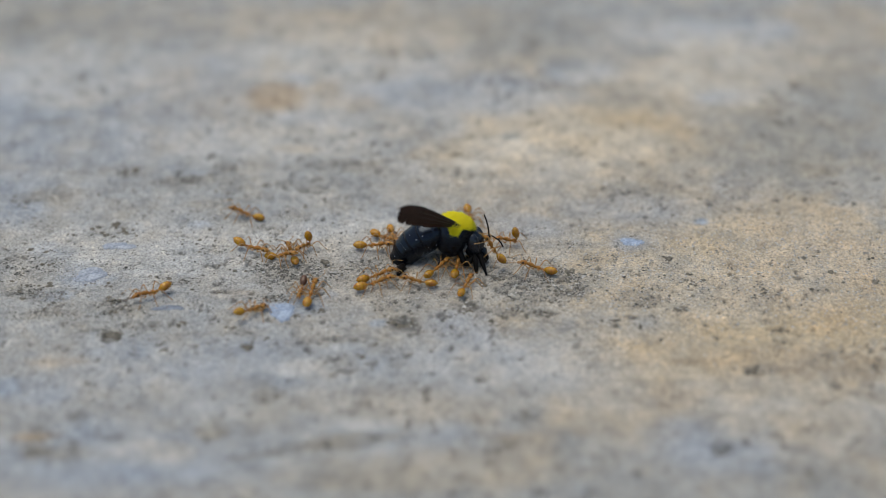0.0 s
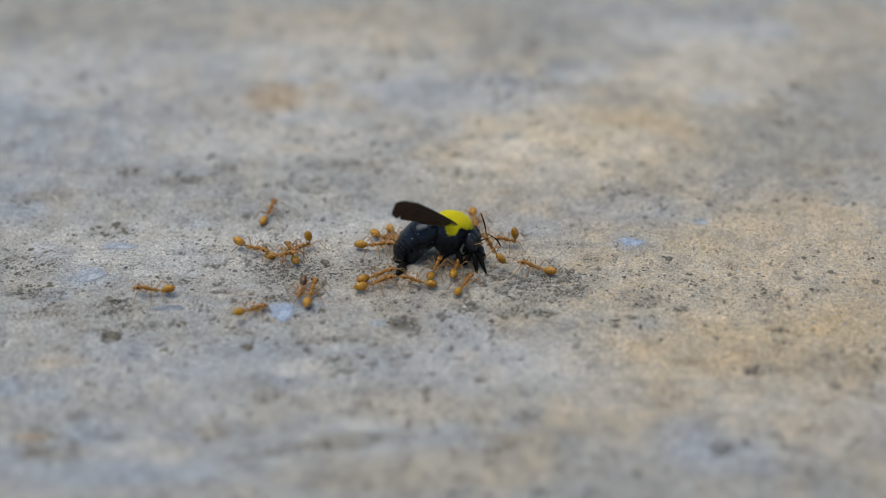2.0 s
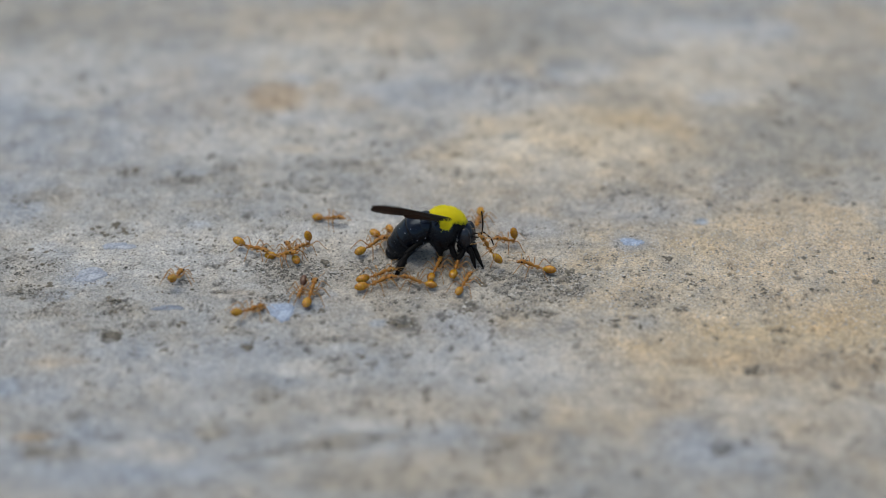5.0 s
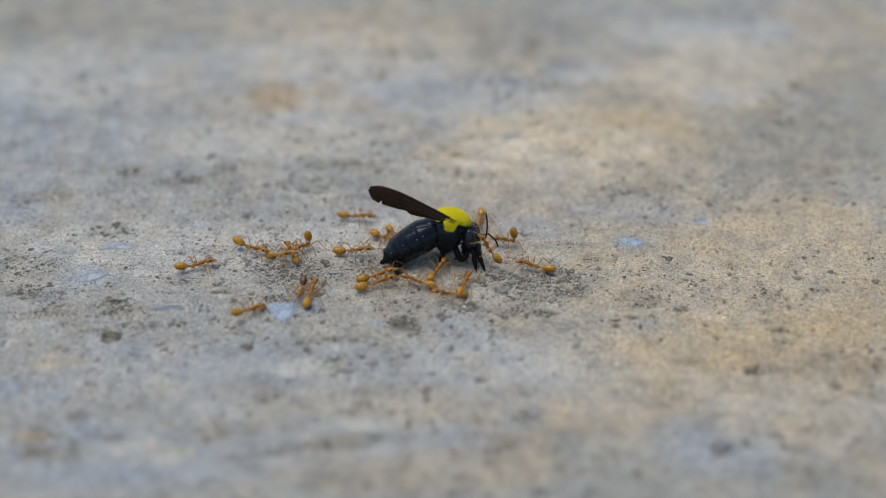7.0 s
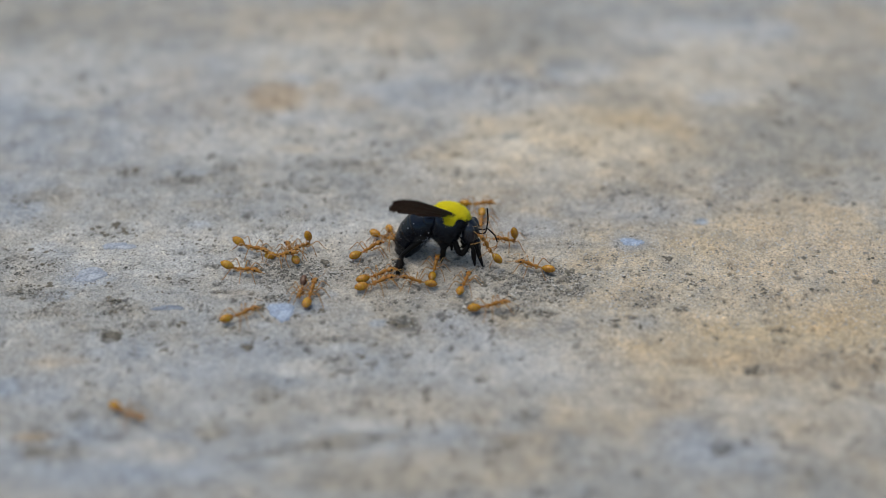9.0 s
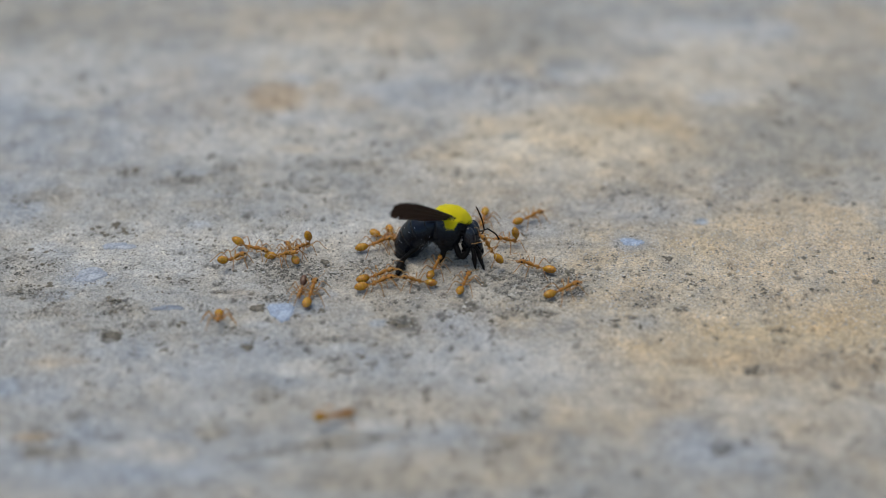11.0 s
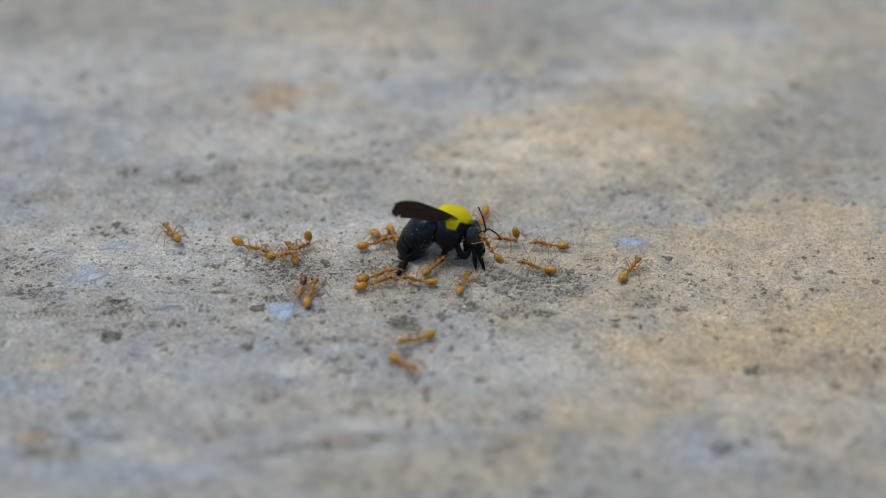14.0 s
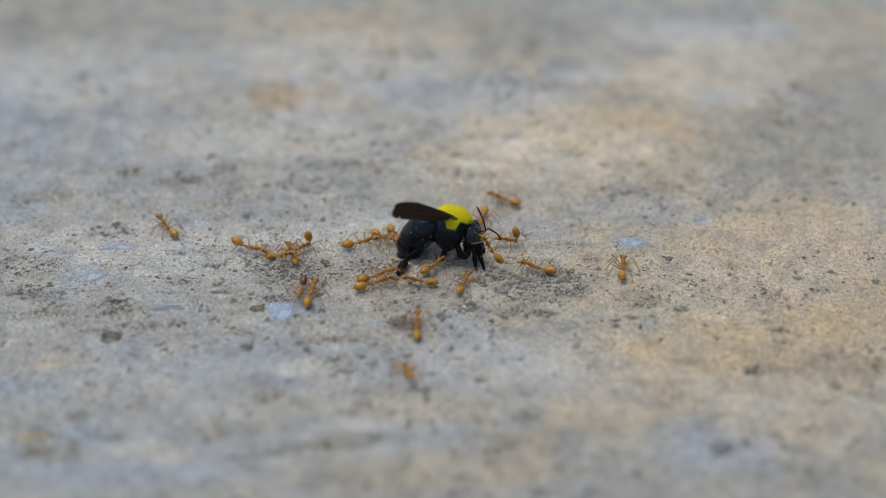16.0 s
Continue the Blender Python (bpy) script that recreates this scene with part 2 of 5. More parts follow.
patch("ochre", -90.8, 114.5, 31.1, 14.2, 0.24, 0, 0.45)
patch("ochre", -97.2, 34.8, 8.0, 4.0, 0.15, 0, 0.8)
patch("ochre", -75.7, -41.6, 9.2, 2.7, 0.18, 0, 0.8)
patch("ochre", -7.1, -56.3, 21.9, 7.1, 0.24, 0, 0.45)
patch("ochre", -90.5, 20.6, 7.8, 4.0, 0.20, 0, 0.8)
patch("pale", -93.5, 84.2, 34.0, 19.2, 0.43, 0, 0.45)
# bright core of the sun streak, painted pale
patch("pale", 14.5, 45.0, 11.0, 6.1, 0.57, 0, 0.45)
patch("pale", -0.6, 34.8, 17.5, 6.6, 0.33, 0, 0.8)
patch("pale", -60.5, 0.2, 40.0, 13.8, 0.43, 0, 0.8)
patch("pale", -31.7, 62.7, 24.1, 14.8, 0.28, 0, 0.45)
# middle of the right-hand sun patch, painted pale
patch("pale", 86.6, -2.0, 17.4, 12.5, 0.28, 0, 0.8)
patch("pale", 75.7, 71.1, 10.0, 4.3, 0.38, 0, 0.45)
patch("pale", 69.8, 105.8, 23.0, 8.9, 0.43, 0, 0.45)
patch("pale", -50.2, 48.4, 30.3, 11.2, 0.28, 0, 0.45)
patch("pale", -18.3, 7.2, 22.8, 9.5, 0.38, 0, 0.8)
patch("pale", -29.5, 24.4, 11.8, 3.1, 0.24, 0, 0.8)
patch("pale", 62.7, -13.2, 31.6, 13.0, 0.28, 0, 0.8)
patch("pale", 13.2, -41.6, 22.8, 9.5, 0.24, 0, 0.8)
patch("pale", 36.7, 48.4, 20.7, 11.2, 0.33, 0, 0.45)
patch("pale", -15.6, -61.6, 4.3, 2.4, 0.47, 0, 0.45)
patch("pale", 37.7, 84.2, 8.8, 6.4, 0.38, 0, 0.45)
patch("pale", -27.6, 92.3, 34.4, 19.8, 0.33, 0, 0.45)
patch("pale", 16.4, 61.2, 22.7, 14.7, 0.33, 0, 0.45)
patch("dark", 38.0, -79.4, 49.8, 5.7, 0.25, 0, 0.45)
patch("dark", -17.0, -80.1, 31.1, 4.1, 0.22, 0, 0.45)
patch("grey", -74.8, 111.0, 21.7, 10.6, 0.30, 0, 0.45)
patch("ochre", 49.7, 40.1, 65.1, 64.4, 0.26, 0, 0.45)
patch("ochre", 53.5, -37.8, 48.2, 37.4, 0.26, 0, 0.8)
patch("russet", -43.2, -17.0, 4.8, 1.3, 0.14, 0, 0.8)
patch("russet", -76.8, -41.6, 6.9, 1.5, 0.24, 0, 0.8)
patch("russet", 64.1, -44.4, 6.8, 1.7, 0.42, 0, 0.45)
patch("russet", 51.9, -41.6, 6.9, 1.5, 0.36, 0, 0.8)
patch("russet", -79.0, 76.0, 5.3, 4.5, 0.15, 0, 0.45)
patch("russet", -70.7, 84.2, 7.3, 5.1, 0.15, 0, 0.45)
patch("russet", -29.6, 74.8, 4.4, 6.0, 0.28, 0, 0.45)
patch("russet", -20.6, 66.6, 5.7, 4.5, 0.28, 0, 0.45)
patch("russet", -14.2, 96.6, 3.6, 4.7, 0.30, 0, 0.45)
patch("ochre", -36.1, 45.0, 6.9, 2.5, 0.60, 0, 0.45)
patch("russet", -78.8, 65.1, 4.3, 3.4, 0.15, 0, 0.45)
patch("grey", -6.7, 98.9, 3.6, 5.1, 0.45, 0, 0.45)
patch("grey", -97.5, 57.8, 7.0, 2.3, 0.55, 0, 0.45)
patch("grey", -98.3, 69.9, 2.9, 2.4, 0.40, 0, 0.45)
patch("grey", -87.7, 90.0, 3.8, 3.9, 0.40, 0, 0.45)
patch("blue", -37.2, 79.5, 5.0, 4.4, 0.72, 0, 0.45)
patch("grey", 13.2, 109.2, 9.3, 12.6, 0.35, 0, 0.45)
patch("grey", 40.7, 80.4, 5.0, 3.8, 0.45, 0, 0.45)
patch("grey", 16.7, 50.9, 2.5, 1.4, 0.90, 0, 0.45)
patch("pale", 8.9, 36.9, 8.1, 3.2, 0.38, 0, 0.45)
patch("pale", 90.8, 112.7, 4.6, 2.8, 0.47, 0, 0.45)
patch("grey", 63.9, 107.5, 3.0, 2.7, 0.30, 0, 0.45)
patch("dark", -74.1, 32.7, 5.3, 2.1, 0.60, 0, 0.8)
patch("dark", -58.4, 30.0, 6.7, 2.1, 0.60, 0, 0.8)
patch("dark", -29.5, 25.6, 5.3, 2.3, 0.55, 0, 0.8)
patch("dark", -20.2, 23.1, 5.3, 2.5, 0.50, 0, 0.8)
patch("dark", -12.6, 33.4, 6.7, 2.1, 0.50, 0, 0.8)
patch("dark", 2.1, 34.8, 4.1, 1.6, 0.40, 0, 0.8)
patch("dark", -87.5, 33.4, 5.3, 1.6, 0.50, 0, 0.8)
patch("grey", -111.2, 107.5, 9.2, 4.8, 0.30, 0, 0.45)
patch("dark", -19.6, -69.2, 4.3, 1.4, 0.40, 0, 0.45)
patch("dark", -15.5, -65.4, 6.5, 1.5, 0.75, 0, 0.45)
patch("dark", 76.8, -54.9, 2.2, 1.4, 0.60, 0, 0.45)
patch("dark", 64.1, -43.9, 5.6, 1.7, 0.44, 0, 0.45)
patch("dark", -76.9, -70.1, 3.2, 1.6, 0.80, 0, 0.45)
patch("dark", 39.5, -75.0, 6.3, 2.6, 0.35, 0, 0.45)
patch("dark", 23.0, -70.1, 5.3, 3.3, 0.35, 0, 0.45)
patch("ochre", -8.7, -79.0, 16.6, 3.2, 0.48, 0, 0.45)
patch("ochre", 15.7, -66.7, 6.4, 2.7, 0.48, 0, 0.45)
patch("pale", -54.6, -70.1, 7.5, 3.7, 0.33, 0, 0.45)
patch("pale", -25.4, -44.4, 10.2, 3.0, 0.28, 0, 0.45)
patch("pale", 56.8, -55.4, 13.2, 3.2, 0.28, 0, 0.45)
# shaded wedge beside the sun streak, painted grey
patch("grey", 87.2, 45.6, 28.8, 22.2, 0.50, 0, 0.45)
patch("grey", 103.2, 71.7, 15.9, 18.3, 0.45, 0, 0.45)
patch("dark", -44.2, 28.2, 34.4, 4.1, 0.45, 0, 0.8)
patch("dark", -24.8, 36.1, 10.8, 3.8, 0.40, 0, 0.45)
patch("dark", -88.5, 23.1, 9.2, 4.1, 0.35, 0, 0.8)
patch("dark", -78.4, 34.8, 13.4, 3.7, 0.30, 0, 0.8)
patch("dark", -54.5, 37.4, 12.1, 3.2, 0.30, 0, 0.45)
patch("dark", 47.0, 27.0, 9.2, 3.6, 0.45, 0, 0.8)
patch("dark", 17.9, -9.9, 18.4, 5.7, 0.30, 0, 0.8)
patch("dark", 27.1, 2.5, 7.6, 2.7, 0.25, 0, 0.8)
patch("dark", -32.4, -9.2, 11.6, 5.3, 0.55, 0, 0.8)
patch("dark", -11.6, -6.1, 5.5, 4.5, 0.45, 0, 0.8)
patch("dark", 18.5, -24.2, 7.8, 2.3, 0.55, 0, 0.8)
patch("dark", 41.3, -21.0, 9.0, 3.1, 0.20, 0, 0.8)
patch("dark", 61.8, -19.6, 13.1, 4.7, 0.16, 0, 0.8)
patch("dark", -19.7, -67.3, 16.0, 2.0, 0.85, 10, 0.45)
patch("dark", -33.4, -70.9, 9.5, 1.3, 0.80, 12, 0.45)
patch("dark", 81.6, -41.6, 11.3, 5.3, 0.33, 0, 0.8)
patch("dark", 63.4, -44.4, 5.1, 1.7, 0.44, 0, 0.45)
patch("dark", -44.2, -63.7, 3.9, 3.1, 0.80, 0, 0.45)
patch("grey", 30.2, 107.5, 13.9, 12.5, 0.40, 0, 0.45)
patch("grey", -83.9, 98.9, 10.6, 8.1, 0.35, 0, 0.45)
patch("dark", 68.4, -77.4, 8.4, 6.4, 0.35, 0, 0.45)
patch("dark", 10.2, 32.1, 12.0, 2.6, 0.30, 0, 0.8)
patch("dark", 61.1, 23.1, 9.2, 3.1, 0.30, 0, 0.8)
patch("dark", -74.2, 7.7, 6.4, 3.3, 0.40, 0, 0.8)
patch("dark", -85.7, -24.8, 8.3, 1.9, 0.45, 0, 0.8)
patch("dark", -75.6, -21.7, 10.7, 2.3, 0.25, 0, 0.8)
patch("dark", -68.2, -7.0, 9.9, 2.0, 0.25, 0, 0.8)
patch("dark", -55.2, -13.2, 6.1, 1.9, 0.30, 0, 0.8)
patch("dark", -68.4, -29.3, 10.6, 1.6, 0.30, 0, 0.8)
patch("dark", -50.5, -0.2, 7.5, 2.1, 0.25, 0, 0.8)
patch("dark", -87.2, -17.5, 6.0, 1.9, 0.35, 0, 0.8)
patch("dark", -10.0, -21.7, 7.1, 2.3, 0.40, 0, 0.8)
patch("dark", -19.0, -33.9, 9.3, 1.8, 0.40, 0, 0.8)
patch("dark", 57.5, -6.5, 11.1, 2.2, 0.12, 0, 0.8)
patch("dark", 4.3, -21.7, 5.9, 1.6, 0.40, 0, 0.8)
patch("dark", -44.8, -31.9, 9.3, 1.4, 0.40, 0, 0.8)
patch("dark", 34.3, -3.2, 7.4, 2.0, 0.25, 0, 0.8)
patch("dark", -91.7, -6.5, 9.9, 4.9, 0.30, 0, 0.8)
patch("dark", -32.7, 13.2, 7.7, 2.9, 0.35, 0, 0.8)
patch("dark", -52.6, 19.3, 6.5, 3.0, 0.30, 0, 0.8)
patch("dark", 11.2, -70.1, 12.7, 4.9, 0.30, 0, 0.45)
patch("dark", -72.8, -70.1, 6.4, 2.3, 0.65, 0, 0.45)
patch("grey", -113.3, 118.1, 31.3, 16.2, 0.50, 0, 0.45)
patch("grey", -17.7, 65.7, 7.1, 3.6, 0.30, 0, 0.45)
patch("grey", 18.2, 121.7, 31.5, 10.9, 0.25, 0, 0.45)
patch("blue", -97.7, 74.8, 31.9, 21.7, 0.72, 0, 0.45)
patch("blue", 2.3, 73.2, 33.2, 11.6, 0.60, 0, 0.45)
patch("blue", 71.6, 107.5, 24.6, 9.0, 0.60, 0, 0.45)
patch("blue", 37.7, 84.2, 8.8, 6.4, 0.48, 0, 0.45)
patch("blue", -61.9, -71.7, 33.9, 9.9, 0.60, 0, 0.45)
patch("blue", -41.4, -41.6, 37.6, 9.5, 0.36, 0, 0.8)
patch("blue", 8.6, -41.6, 25.1, 9.5, 0.36, 0, 0.8)
patch("blue", -63.0, 0.2, 30.0, 13.8, 0.42, 0, 0.8)
patch("blue", -17.1, 9.6, 28.0, 9.6, 0.36, 0, 0.8)
patch("blue", 43.5, 16.9, 20.8, 7.4, 0.36, 0, 0.8)
patch("blue", -98.6, 21.9, 11.7, 15.1, 0.48, 0, 0.8)
patch("blue", 54.6, -71.7, 15.8, 6.6, 0.42, 0, 0.45)
patch("blue", -31.7, 61.2, 16.9, 6.5, 0.48, 0, 0.45)
patch("blue", -80.6, -51.0, 8.9, 5.4, 0.48, 0, 0.45)
patch("pit", -8.6, -28.6, 3.1, 2.4, 0.85, 0, 0.8)
patch("pit", 7.6, -47.6, 1.3, 1.2, 0.85, 0, 0.45)
patch("pit", 52.2, -70.2, 1.6, 1.4, 0.85, 0, 0.45)
patch("pit", -44.9, -53.3, 0.8, 0.8, 0.85, 0, 0.45)
patch("pit", 77.7, -49.1, 1.5, 1.4, 0.85, 0, 0.45)
patch("pit", 61.8, -43.9, 1.8, 1.2, 0.85, 0, 0.45)
patch("pit", 50.9, -22.7, 1.5, 1.2, 0.85, 0, 0.8)
patch("pit", -70.3, -59.5, 1.7, 1.3, 0.85, 0, 0.45)
patch("pit", -21.4, -33.5, 1.5, 1.1, 0.85, 0, 0.8)
patch("pit", -60.3, -28.6, 1.1, 0.9, 0.85, 0, 0.8)
patch("pit", -41.6, 27.5, 1.5, 1.4, 0.85, 0, 0.8)
patch("pit", -33.4, 25.4, 1.2, 1.4, 0.85, 0, 0.8)
patch("pit", -77.8, -62.8, 1.9, 1.3, 0.85, 0, 0.45)
patch("pit", 15.3, 4.9, 1.1, 1.0, 0.85, 0, 0.8)
patch("pit", -14.3, -35.8, 1.0, 0.9, 0.85, 0, 0.8)
patch("pit", 27.2, -36.2, 1.0, 1.3, 0.85, 0, 0.8)
patch("pit", 93.1, -12.9, 1.3, 0.7, 0.85, 0, 0.8)
patch("pit", 35.9, -28.9, 1.5, 1.3, 0.85, 0, 0.8)
patch("pit", 39.7, -25.8, 2.1, 1.3, 0.85, 0, 0.8)
patch("pit", 23.2, -24.4, 1.8, 1.1, 0.85, 0, 0.8)
patch("pit", 13.7, -24.4, 1.8, 1.3, 0.85, 0, 0.8)
patch("pit", 6.6, -22.7, 1.0, 1.2, 0.85, 0, 0.8)
patch("pit", -46.8, -34.3, 1.6, 1.1, 0.85, 0, 0.8)
patch("pit", -50.6, -36.2, 0.9, 1.0, 0.85, 0, 0.8)
patch("pit", 34.1, -51.0, 0.9, 1.2, 0.85, 0, 0.45)
patch("pit", -79.1, -28.9, 1.0, 0.9, 0.85, 0, 0.8)
patch("blue", -9.1, -66.7, 17.2, 6.8, 0.36, 0, 0.45)
patch("blue", -87.5, 0.0, 4.2, 2.8, 1.00, 0, 0.8)
patch("blue", 58.4, 11.5, 2.1, 1.9, 1.00, 0, 0.8)
patch("blue", -86.9, -49.6, 4.7, 3.7, 0.96, 0, 0.45)
patch("blue", -55.0, 9.8, 3.9, 2.4, 0.96, 0, 0.8)
patch("blue", -13.7, -28.2, 2.2, 1.7, 0.84, 0, 0.8)
patch("blue", -82.8, -18.1, 4.1, 2.1, 0.96, 0, 0.8)
patch("blue", -31.4, -22.7, 7.2, 4.6, 0.84, 0, 0.8)
patch("blue", 41.6, 2.5, 5.0, 3.7, 0.60, 0, 0.8)
patch("blue", -76.3, -10.3, 7.4, 4.8, 0.72, 0, 0.8)
# more warm sunlight painted over the right side
patch("ochre", 55.0, -25.8, 33.1, 34.3, 0.34, 0, 0.8)
patch("ochre", 80.9, -6.6, 18.5, 22.7, 0.30, 0, 0.8)
patch("russet", 70.2, -41.6, 10.8, 5.8, 0.30, 0, 0.8)
patch("russet", 81.2, -43.5, 6.8, 4.8, 0.35, 0, 0.8)
patch("russet", 41.6, -17.5, 7.2, 6.4, 0.22, 0, 0.8)
patch("russet", 15.6, -68.4, 9.1, 5.9, 0.30, 0, 0.8)
patch("russet", 45.0, -52.8, 6.7, 5.5, 0.25, 0, 0.8)
patch("dark", -44.3, -61.9, 3.3, 5.2, 0.70, 0, 0.8)
patch("dark", -77.1, -69.2, 3.7, 4.2, 0.60, 0, 0.8)
patch("dark", -34.8, -52.8, 3.3, 3.6, 0.50, 0, 0.8)
patch("dark", 16.0, -59.0, 3.3, 4.4, 0.50, 0, 0.8)
patch("dark", 30.1, -74.2, 3.2, 3.3, 0.40, 0, 0.8)
patch("dark", 51.8, -56.3, 3.8, 3.6, 0.35, 0, 0.8)
patch("dark", -52.5, -61.6, 3.3, 2.6, 0.50, 0, 0.8)
patch("dark", -21.0, -41.6, 3.4, 2.9, 0.40, 0, 0.8)
patch("blue", 4.2, -33.9, 7.5, 10.9, 0.50, 0, 0.8)
patch("blue", 47.8, -66.7, 9.6, 7.7, 0.45, 0, 0.8)
patch("blue", 69.5, 26.9, 7.9, 6.5, 0.40, 0, 0.8)
patch("blue", 19.9, 9.6, 10.2, 6.0, 0.40, 0, 0.8)
patch("grey", -17.4, 58.3, 4.2, 4.4, 0.40, 0, 0.8)
patch("grey", 13.1, 102.3, 3.8, 10.2, 0.50, 0, 0.8)
patch("grey", 33.7, 90.7, 6.7, 8.2, 0.45, 0, 0.8)
# slanting run of the sun streak, painted into the colour
patch("ochre", 26.0, 52.0, 30.0, 9.0, 0.40, 16, 0.5)
patch("dark", -19.4, 36.1, 7.4, 3.3, 0.50, 0, 0.8)
patch("dark", -60.3, 29.5, 8.0, 2.6, 0.50, 0, 0.8)
patch("dark", -51.6, 34.8, 4.0, 2.4, 0.60, 0, 0.8)
patch("dark", -92.1, 21.9, 10.5, 2.6, 0.45, 0, 0.8)
patch("grey", -78.1, 59.8, 4.2, 3.2, 0.40, 0, 0.8)
patch("grey", -95.4, 58.3, 4.2, 2.9, 0.40, 0, 0.8)
patch("ochre", 54.3, 45.6, 59.0, 56.2, 0.40, 0, 0.8)
patch("blue", -80.4, 65.7, 39.9, 45.6, 0.36, 0, 0.8)
patch("ochre", 59.8, -33.9, 36.0, 42.3, 0.36, 0, 0.8)
patch("dark", -34.8, -9.2, 9.2, 4.9, 0.70, 0, 0.8)
patch("dark", -35.2, -19.2, 4.8, 1.9, 0.60, 0, 0.8)
patch("dark", 21.3, -14.2, 12.1, 6.9, 0.65, 0, 0.8)
patch("dark", 14.2, -11.0, 3.7, 3.3, 0.60, 0, 0.8)
patch("dark", 53.8, -16.4, 9.7, 6.5, 0.20, 0, 0.8)
patch("dark", 68.1, -17.5, 4.2, 5.4, 0.20, 0, 0.8)
patch("dark", 83.1, -14.2, 5.5, 3.7, 0.20, 0, 0.8)
patch("dark", 47.6, -6.6, 4.9, 6.7, 0.20, 0, 0.8)
patch("dark", 41.4, -19.6, 6.0, 3.2, 0.40, 0, 0.8)
patch("dark", -8.4, -28.9, 2.9, 2.8, 0.90, 0, 0.5)
patch("dark", -68.6, -32.3, 2.3, 2.4, 0.90, 0, 0.5)
patch("dark", -17.7, -6.6, 4.9, 3.3, 0.50, 0, 0.8)
patch("dark", -87.1, -17.5, 7.2, 3.3, 0.50, 0, 0.8)
patch("dark", -69.5, -22.7, 6.5, 3.6, 0.50, 0, 0.8)
# sun dapple on the right, painted as ochre and pale
patch("ochre", 78.8, -4.3, 24.8, 31.0, 0.80, 0, 0.8)
patch("ochre", 78.7, -25.8, 17.7, 14.6, 0.75, 0, 0.8)
patch("pale", 80.4, -2.1, 20.5, 20.8, 0.30, 0, 0.8)
# light wedge rising to the right, painted pale
patch("pale", 74.8, 85.8, 24.4, 17.8, 0.42, 20, 0.6)
patch("pale", 23.8, 37.4, 16.2, 12.1, 0.30, 0, 0.8)
patch("blue", 72.8, 71.1, 8.6, 4.0, 0.80, 0, 0.5)
patch("blue", 34.8, 84.8, 8.9, 7.4, 0.70, 0, 0.5)
patch("blue", 87.6, 111.7, 10.1, 5.3, 0.70, 0, 0.5)
# reddish tint of the painted sun dapple
patch("russet", 80.9, -6.6, 20.3, 25.0, 0.30, 0, 0.8)
# deepens the painted shade wedge
patch("grey", 87.2, 45.6, 20.6, 19.6, 0.40, 0, 0.8)
patch("grey", -8.8, -76.6, 17.3, 4.9, 0.25, 0, 0.8)
patch("grey", 20.8, -70.1, 11.7, 4.2, 0.20, 0, 0.8)
patch("grey", -33.4, -56.3, 8.8, 3.6, 0.18, 0, 0.8)
patch("ochre", 6.1, -58.1, 6.6, 3.6, 0.25, 0, 0.8)
patch("russet", 22.5, -59.9, 3.8, 2.3, 0.15, 0, 0.8)
patch("blue", -24.5, -17.9, 2.4, 1.9, 0.45, 0, 0.8)
patch("blue", -38.6, -28.9, 3.5, 1.6, 0.40, 0, 0.8)
patch("grey", 106.8, 90.7, 11.9, 10.0, 0.20, 0, 0.8)
patch("grey", -107.4, 87.4, 11.9, 8.2, 0.15, 0, 0.8)
patch("pale", 11.7, -13.2, 7.9, 6.6, 0.20, 0, 0.8)
patch("pale", -41.8, -25.8, 8.9, 5.2, 0.12, 0, 0.8)
patch("grey", 89.8, 77.9, 27.7, 33.1, 0.16, 8, 0.8)
patch("grey", -90.5, 84.2, 28.0, 26.8, 0.13, 0, 0.8)
patch("grey", 20.9, -68.4, 22.4, 9.4, 0.14, 0, 0.8)

# pits and rough hollows
NEAR = (np.abs(GX) < 150) & (GY > -92) & (GY < 156)
rough = fractal(GX, GY, 1.7, 51, 3)
clump = fractal(GX, GY, 22, 61, 3)
pit = np.clip((rough - 0.735 + 0.35 * (clump - 0.5) + 0.07 * LAYERS["dark"]) / 0.06, 0, 1) * NEAR
pit = np.maximum(pit, np.clip(LAYERS["pit"] * (0.55 + 1.6 * (rough - 0.35)), 0, 1) * NEAR)
LAYERS["pit"] = pit * 0.75
GZ = 0.9 * (fractal(GX, GY, 45, 71, 3) - 0.5) + 0.35 * (fractal(GX, GY, 5, 81, 3) - 0.5) + (0.42 + 0.75 * LAYERS["dark"]) * (fractal(GX, GY, 1.3, 91, 2, 0.7) - 0.5)
GZ = (GZ - 0.35 * pit) * NEAR - 0.1


def ground_height(x, y):
    i = min(max(int(np.searchsorted(GX[0], x)), 0), GX.shape[1] - 1)
    j = min(max(int(np.searchsorted(GY[:, 0], y)), 0), GY.shape[0] - 1)
    return float(GZ[j, i])


